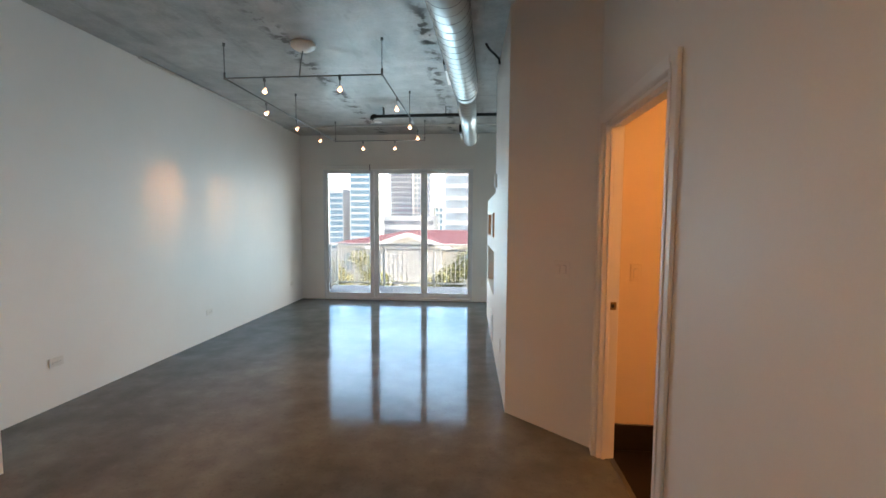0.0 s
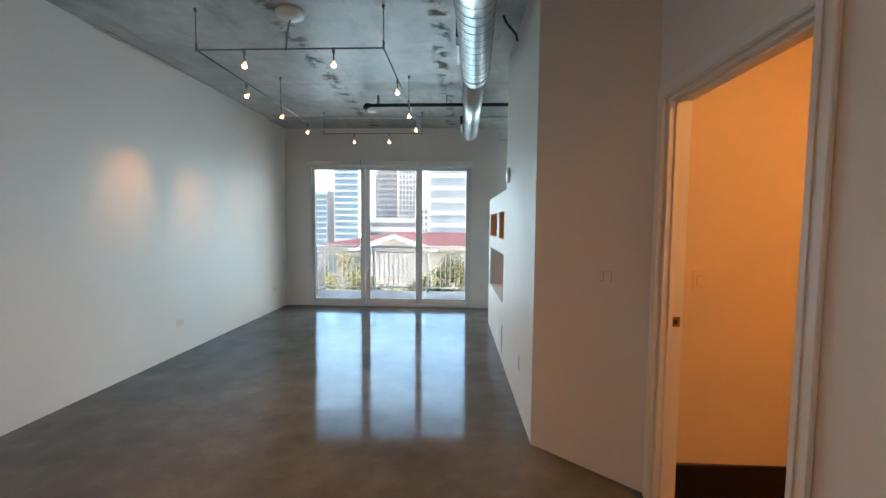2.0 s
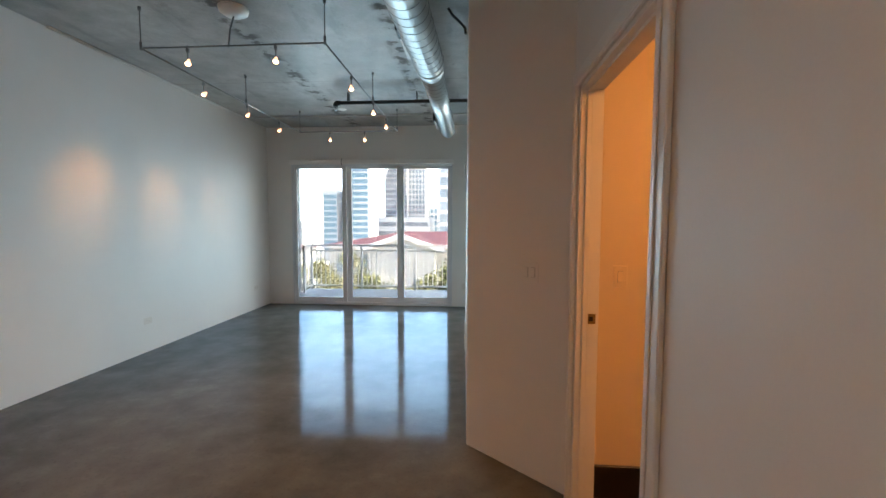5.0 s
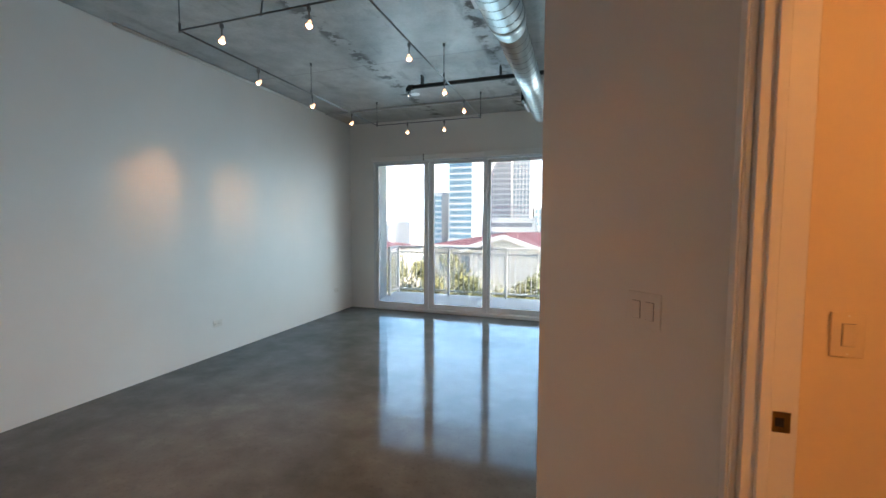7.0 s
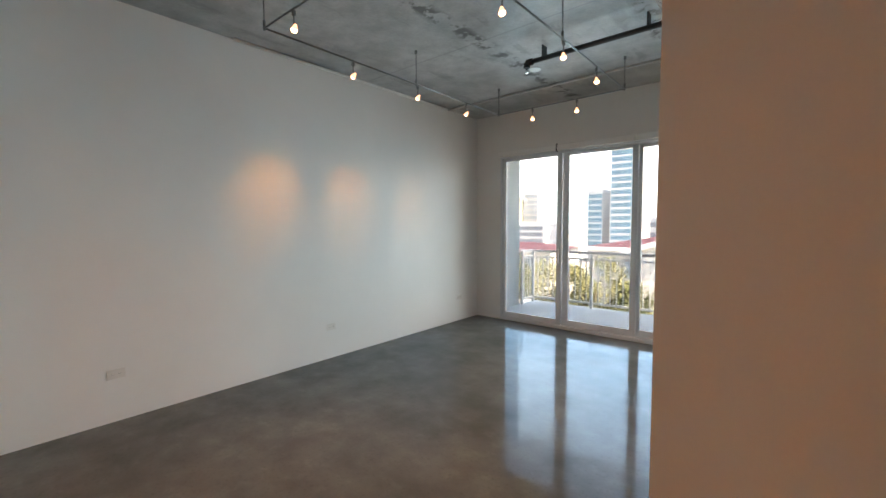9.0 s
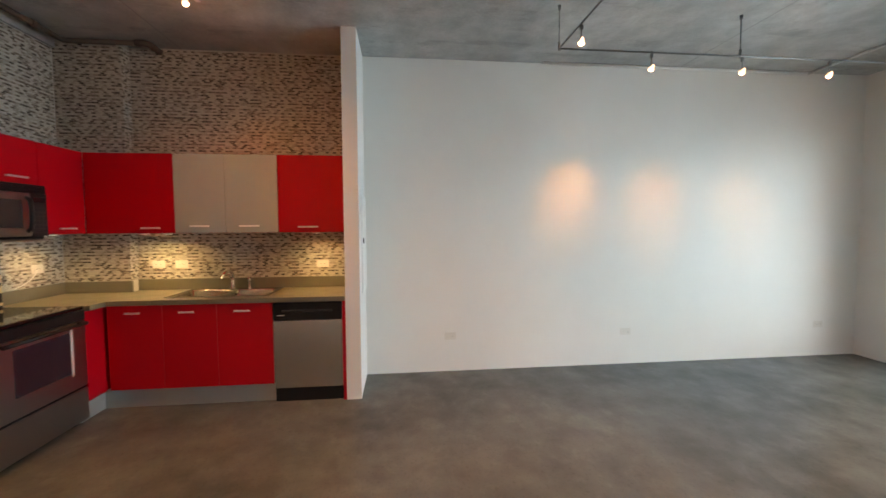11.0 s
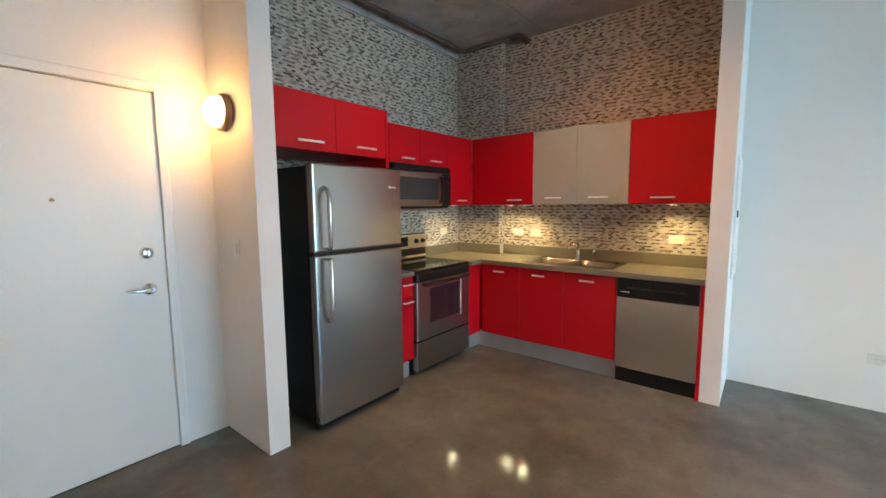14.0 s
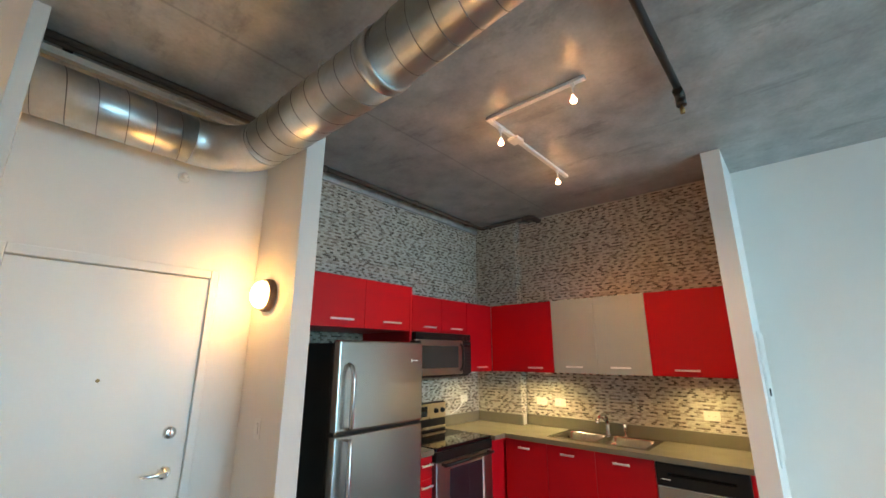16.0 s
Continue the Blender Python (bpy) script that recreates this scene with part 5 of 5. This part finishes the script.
M_WINBLUE = material("tower_glass_blue", (0.17, 0.32, 0.42), 0.12, vary=0.2, scale=0.2, fine=1, bump=0.0)
M_WINPALE = material("tower_glass_pale", (0.30, 0.37, 0.43), 0.2, vary=0.15, scale=0.2, fine=1, bump=0.0)
M_WINGREY = material("tower_glass_grey", (0.25, 0.28, 0.33), 0.15, vary=0.2, scale=0.2, fine=1, bump=0.0)
M_ASPHALT = material("asphalt", (0.055, 0.055, 0.058), 0.85, vary=0.15, scale=0.3, fine=4, bump=0.0)
M_GRASS = material("city_ground", (0.34, 0.33, 0.30), 0.9, vary=0.3, scale=0.1, fine=2, bump=0.0)
GZ = -13.0
# bright haze of the sky behind the city
bm = bmesh.new()
ring = []
for k in range(25):
    a = radians(-62 + 124 * k / 24)
    ring.append([bm.verts.new((900 * math.sin(a), 900 * math.cos(a), z)) for z in (GZ - 0.5, 500)])
for a, b in zip(ring, ring[1:]):
    bm.faces.new((a[0], b[0], b[1], a[1]))
solid("backdrop", bm, emitter("sky_haze", (0.66, 0.84, 0.96), 0.54), "bright hazy sky behind the city", "sky", "structure")
solid("ground", box(-2500, 2500, 12, 4500, GZ - 1, GZ), M_GRASS, "pale paved city ground far below the balcony", "ground", "structure")
solid("road", box(-400, 400, 16, 26, GZ, GZ + 0.03), M_ASPHALT, "asphalt street below the balcony", "road", "structure")
solid("host_facade", box(-30, 30, 9.7, 11.5, GZ - 0.9, -0.4), M_STUCCO, "lower storeys of the apartment building", "building", "structure")


def hip_house(name, x0, x1, y0, y1, z_eave, z_ridge, gable, label):
    """A pale hall with a red hipped roof and a white front gable."""
    h = thing(name, ((x0 + x1) / 2, (y0 + y1) / 2, GZ), label, "building")
    part("wall", box(x0, x1, y0, y1, GZ, z_eave), M_STUCCO, h)
    o, ry = 0.8, (y0 + y1) / 2
    ins = (y1 - y0) * 0.42
    bm = bmesh.new()
    c = [bm.verts.new(v) for v in ((x0 - o, y0 - o, z_eave), (x1 + o, y0 - o, z_eave), (x1 + o, y1 + o, z_eave), (x0 - o, y1 + o, z_eave))]
    r0, r1 = bm.verts.new((x0 + ins, ry, z_ridge)), bm.verts.new((x1 - ins, ry, z_ridge))
    for f in ((c[0], c[1], r1, r0), (c[2], c[3], r0, r1), (c[1], c[2], r1), (c[3], c[0], r0), (c[3], c[2], c[1], c[0])):
        bm.faces.new(f)
    part("roof", bm, M_ROOF, h, "red standing-seam roof")
    part("eave", box(x0 - o, x1 + o, y0 - o - 0.05, y0 - o, z_eave - 0.45, z_eave + 0.05), M_TOWER2, h)
    gx0, gx1, gp = gable
    gm = (gx0 + gx1) / 2
    bm = bmesh.new()
    f = [bm.verts.new(v) for v in ((gx0, y0 - 2.5, z_eave - 0.4), (gx1, y0 - 2.5, z_eave - 0.4), (gm, y0 - 2.5, gp))]
    b = [bm.verts.new((v.co.x, y0 + (y1 - y0) * 0.45, v.co.z)) for v in f]
    bm.faces.new(f)
    bm.faces.new(b)
    for k in range(3):
        bm.faces.new((f[k], f[(k + 1) % 3], b[(k + 1) % 3], b[k]))
    part("gable", bm, M_STUCCO, h, "white front gable")
    for sgn, e in ((-1, gx0), (1, gx1)):
        bm = bmesh.new()
        d = Vector((e - gm, 0, z_eave - 0.4 - gp)).normalized()
        n = Vector((-d.z * sgn, 0, d.x * sgn))
        if n.z < 0:
            n = -n
        p0, p1 = Vector((gm, 0, gp)), Vector((e, 0, z_eave - 0.4)) + d * 0.9
        vs = []
        for y in (y0 - 3.0, y0 + (y1 - y0) * 0.45):
            vs.append([bm.verts.new((q.x, y, q.z)) for q in (p0 + n * 0.02, p1 + n * 0.02, p1 + n * 0.35, p0 + n * 0.35)])
        bm.faces.new(vs[0])
        bm.faces.new(vs[1])
        for k in range(4):
            bm.faces.new((vs[0][k], vs[0][(k + 1) % 4], vs[1][(k + 1) % 4], vs[1][k]))
        part("gable_roof", bm, M_ROOF, h, "red standing-seam roof")
        bm = bmesh.new()
        vs = []
        for y in (y0 - 3.12, y0 - 3.01):
            vs.append([bm.verts.new((q.x, y, q.z)) for q in (p0 - n * 0.25, p1 - n * 0.25, p1 + n * 0.38, p0 + n * 0.38)])
        bm.faces.new(vs[0])
        bm.faces.new(vs[1])
        for k in range(4):
            bm.faces.new((vs[0][k], vs[0][(k + 1) % 4], vs[1][(k + 1) % 4], vs[1][k]))
        part("bargeboard", bm, M_TOWER2, h)
    part("porch_wall", box(gx0 + 0.6, gx1 - 0.6, y0 - 2.5, y0 - 0.05, GZ, z_eave - 0.45), M_STUCCO, h)
    n = int((x1 - x0) / 3.5)
    for k in range(n):
        x = x0 + (k + 0.5) * (x1 - x0) / n
        if gx0 < x < gx1:
            continue
        w = part("window", box(x - 0.6, x + 0.6, y0 - 0.06, y0 - 0.01, z_eave - 4.2, z_eave - 1.6), M_WINPALE, h)
    return h


hip_house("hall", -21.5, 22.0, 62, 86, -1.9, -0.05, (-15.2, -4.3, -0.45), "pale stucco hall with a red hipped roof and front gable")


def tower(name, x0, x1, y0, y1, top_z, rows, cols, wall, pane, label, bands=False, storey0=GZ + 4):
    """A tower block with a recessed window in every bay of each storey, or a band of glass on each."""
    t = thing(name, ((x0 + x1) / 2, (y0 + y1) / 2, GZ), label, "tower")
    part("wall", box(x0, x1, y0, y1, GZ, top_z), wall, t)
    part("parapet", box(x0 - 0.3, x1 + 0.3, y0 - 0.3, y1 + 0.3, top_z, top_z + 1.2), wall, t)
    sh = (top_z - storey0) / rows
    bw = (x1 - x0) / cols
    me = None
    for r in range(rows):
        z = storey0 + r * sh
        part("floor_slab", box(x0 - 0.25, x1 + 0.25, y0 - 0.55, y0, z + sh * 0.80, z + sh), wall, t)
        for c in range(1 if bands else cols):
            if bands:
                w, cx = (x1 - x0) * 0.94, (x0 + x1) / 2
            else:
                w, cx = bw * 0.62, x0 + (c + 0.5) * bw
            if me is None:
                first = part("window", box(cx - w / 2, cx + w / 2, y0 - 0.30, y0 - 0.02, z + sh * 0.12, z + sh * 0.80), pane, t)
                me, ref = first.data, (cx, z)
            else:
                o = new("window", me)
                o.parent = t
                o.location = (cx - ref[0], 0, z - ref[1])
    return t


def polar(az, d):
    """The place d metres from the flat in a direction az degrees left of straight ahead."""
    return -d * math.sin(radians(az)), d * math.cos(radians(az))


T = tower("tower_block", -40.5, -30.2, 190, 214, 44.0, 22, 9, M_TOWER, M_WINGREY, "tall grey concrete residential tower under construction")
tower("tower_block", -30.0, -22.0, 194, 214, 44.0, 22, 5, M_TOWER2, M_WINPALE, "pale wing of the residential tower with deep balconies")
part("podium", box(-60, -18, 178, 189, GZ, 4.0), M_TOWER2, T)
for k in range(3):
    part("podium_gap", box(-59, -19, 177.8, 177.99, -8 + 4 * k, -6.2 + 4 * k), M_WINGREY, T)
crane = thing("tower_crane", (-41, 186, GZ), "white lattice tower crane against the sky", "crane")
bm = tube([(-43, 186, GZ), (-43, 186, 20)], 0.5, 6)
part("mast", bm, M_TOWER2, crane)
part("jib", tube([(-43, 186, 16), (-36, 186, 32)], 0.5, 6), M_TOWER2, crane)
tower("glass_tower", -47.3, -38.0, 150, 165, 36, 20, 3, M_TOWER2, M_WINBLUE, "white tower with blue glass bands", True)
tower("glass_tower", -56.0, -50.7, 152, 166, 12.5, 10, 3, M_TOWER2, M_WINBLUE, "white tower with blue glass bands", True)
tower("glass_tower", -13.5, 2, 170, 188, 42, 10, 5, M_TOWER2, M_WINPALE, "broad pale glass tower with white floor lines", True)
tower("office_block", -96.0, -88.5, 176, 192, 15.5, 10, 5, M_STUCCO, M_WINPALE, "distant pale apartment block")
tower("office_block", -103.8, -96.8, 172, 186, 12.5, 9, 5, M_TAN, M_WINPALE, "distant tan apartment block")
tower("parking_block", -104, -72, 150, 170, 1.0, 4, 6, M_TOWER2, M_WINGREY, "low white parking block with dark gaps", True)
tower("office_block", -21, -15, 205, 215, 9, 6, 3, M_TOWER2, M_WINBLUE, "distant pale office block")
hip_house("hall", -62, -40, 88, 104, -4.6, -3.2, (-54, -48, -3.5), "pale low hall with a red hipped roof")


def tree(x, y, height, spread, mat, seed, label):
    """A tapered trunk, limbs and a ragged crown of leaf clumps."""
    rnd = random.Random(seed)
    t = thing("tree", (x, y, GZ), label, "tree", "street trees")
    bm = tube([(x, y, GZ), (x + 0.1, y, GZ + height * 0.25), (x - 0.1, y + 0.1, GZ + height * 0.5), (x, y, GZ + height * 0.75)], [0.28, 0.22, 0.17, 0.08], 8)
    clumps = []
    for k in range(9):
        a = rnd.uniform(0, 2 * math.pi)
        h0 = height * rnd.uniform(0.3, 0.6)
        r = spread * rnd.uniform(0.45, 0.85)
        end = Vector((x + r * math.cos(a), y + r * math.sin(a), GZ + height * rnd.uniform(0.55, 0.88)))
        mid = Vector((x, y, GZ + h0)).lerp(end, 0.5) + Vector((0, 0, 0.3))
        bm_tube(bm, [(x, y, GZ + h0), mid, end], [0.10, 0.07, 0.03], 6)
        clumps += [end, mid + Vector((0, 0, 0.5))]
    part("trunk", bm, M_BARK, t)
    for k in range(16):
        a, q = rnd.uniform(0, 2 * math.pi), rnd.uniform(0.1, 0.9)
        clumps.append(Vector((x + spread * q * math.cos(a), y + spread * q * math.sin(a), GZ + height * (0.97 - 0.35 * q * q + rnd.uniform(-0.08, 0.03)))))
    verts, faces = [], []
    for c in clumps:
        cr = spread * rnd.uniform(0.18, 0.34)
        for k in range(300):
            d = Vector((rnd.gauss(0, 1), rnd.gauss(0, 1), rnd.gauss(0, 0.75)))
            p = c + d.normalized() * cr * rnd.uniform(0.45, 1.08) - Vector((x, y, GZ))
            n = Vector((rnd.gauss(0, 1), rnd.gauss(0, 1), rnd.gauss(0, 1) + 0.6)).normalized()
            s = n.orthogonal().normalized() * rnd.uniform(0.06, 0.14)
            u = n.cross(s) * 0.6
            i = len(verts)
            verts += [p - s, p + u, p + s, p - u]
            faces.append((i, i + 1, i + 2, i + 3))
    me = bpy.data.meshes.new("crown")
    me.from_pydata(verts, [], faces)
    me.materials.append(mat)
    crown = new("crown", me)
    crown.parent = t
    return t


TREES = [(-15.5, 33, 12.2, 3.6, M_LEAF, 1), (-10.8, 35, 12.2, 3.7, M_LEAF, 2), (-7.4, 34, 10.2, 2.8, M_LEAF2, 3), (-4.2, 33, 10.2, 3.0, M_LEAF, 4),
         (-1.0, 35, 11.8, 3.2, M_LEAF2, 5), (2.6, 34, 11.6, 3.2, M_LEAF, 6), (-19.5, 36, 11.6, 3.4, M_LEAF2, 7), (-24, 38, 11.4, 3.4, M_LEAF2, 8),
         (-29, 40, 9.6, 3.2, M_LEAF, 9), (-36, 48, 10.8, 3.6, M_LEAF2, 10), (-44, 60, 11.5, 3.8, M_LEAF2, 11)]
for x, y, h, s, mat, seed in TREES:
    tree(x, y, h - 0.35, s, mat, seed, "leafy yellow-green street tree below the balcony" if mat is M_LEAF else "leafy dark green street tree below the balcony")

# ---- mosaic tiles ----


def mosaic(name, origin, across, upwards, normal, width, height):
    """Small oblong tiles with bevelled edges in running bond, over one face of a wall."""
    pitch, tile, long_pitch, long_tile, deep = 0.0150, 0.0129, 0.0340, 0.0317, 0.0035
    o, a, u, n = (Vector(v) for v in (origin, across, upwards, normal))
    verts, faces, shades = [], [], []
    rng = random.Random(7)
    g = (pitch - tile) / 2
    for j in range(int(height / pitch)):
        shift, before = long_pitch * 0.5 * (j % 2), False
        for i in range(int(width / long_pitch) + 2):
            x0, z0 = max(0.0, i * long_pitch - shift) + g, j * pitch + g
            x1 = min(width, i * long_pitch - shift + g + long_tile)
            if x1 - x0 < 0.004:
                continue
            dark = rng.random() < ((0.10, 0.72)[j % 2] if not before else (0.02, 0.34)[j % 2])
            before = dark
            shades += [1 if dark else 0] * 5
            b = len(verts)
            for e, d in ((0.0, 0.0), (0.0016, deep)):
                for sx, sz in ((x0 + e, z0 + e), (x1 - e, z0 + e), (x1 - e, z0 + tile - e), (x0 + e, z0 + tile - e)):
                    verts.append(o + a * sx + u * sz + n * d)
            faces += [(b + 4, b + 5, b + 6, b + 7), (b, b + 1, b + 5, b + 4), (b + 1, b + 2, b + 6, b + 5), (b + 2, b + 3, b + 7, b + 6), (b + 3, b, b + 4, b + 7)]
    me = bpy.data.meshes.new(name)
    me.from_pydata(verts, [], faces)
    me.materials.append(M_TILE)
    me.materials.append(M_TILE_DARK)
    me.polygons.foreach_set("material_index", shades)
    return tagged(new(name, me), "grey and white glass mosaic tiles on the kitchen wall", "mosaic tiles", kind="stuff")


bm = box(LX + 0.0005, LX + 0.004, 0.256, 2.2175, 0.86, CZ - 0.0005)
solid("grout_bed", bm, M_GROUT, "grey grout bed of the mosaic tiles", "grout", "structure")
mosaic("mosaic_tiles", (LX + 0.004, 0.262, 1.001), (0, 1, 0), (0, 0, 1), (1, 0, 0), 1.955, CZ - 1.004)
mosaic("mosaic_tiles", (PX + 0.009, KY + 0.0005, 1.001), (1, 0, 0), (0, 0, 1), (0, 1, 0), -0.305 - PX - 0.009, 2.04)
mosaic("mosaic_tiles", (PX + 0.0005, KY + 0.006, 1.001), (0, 1, 0), (0, 0, 1), (1, 0, 0), 0.55, CZ - 1.004)
mosaic("mosaic_tiles", (LX + 0.006, 0.2555, 1.001), (1, 0, 0), (0, 0, 1), (0, 1, 0), 0.108, CZ - 1.004)
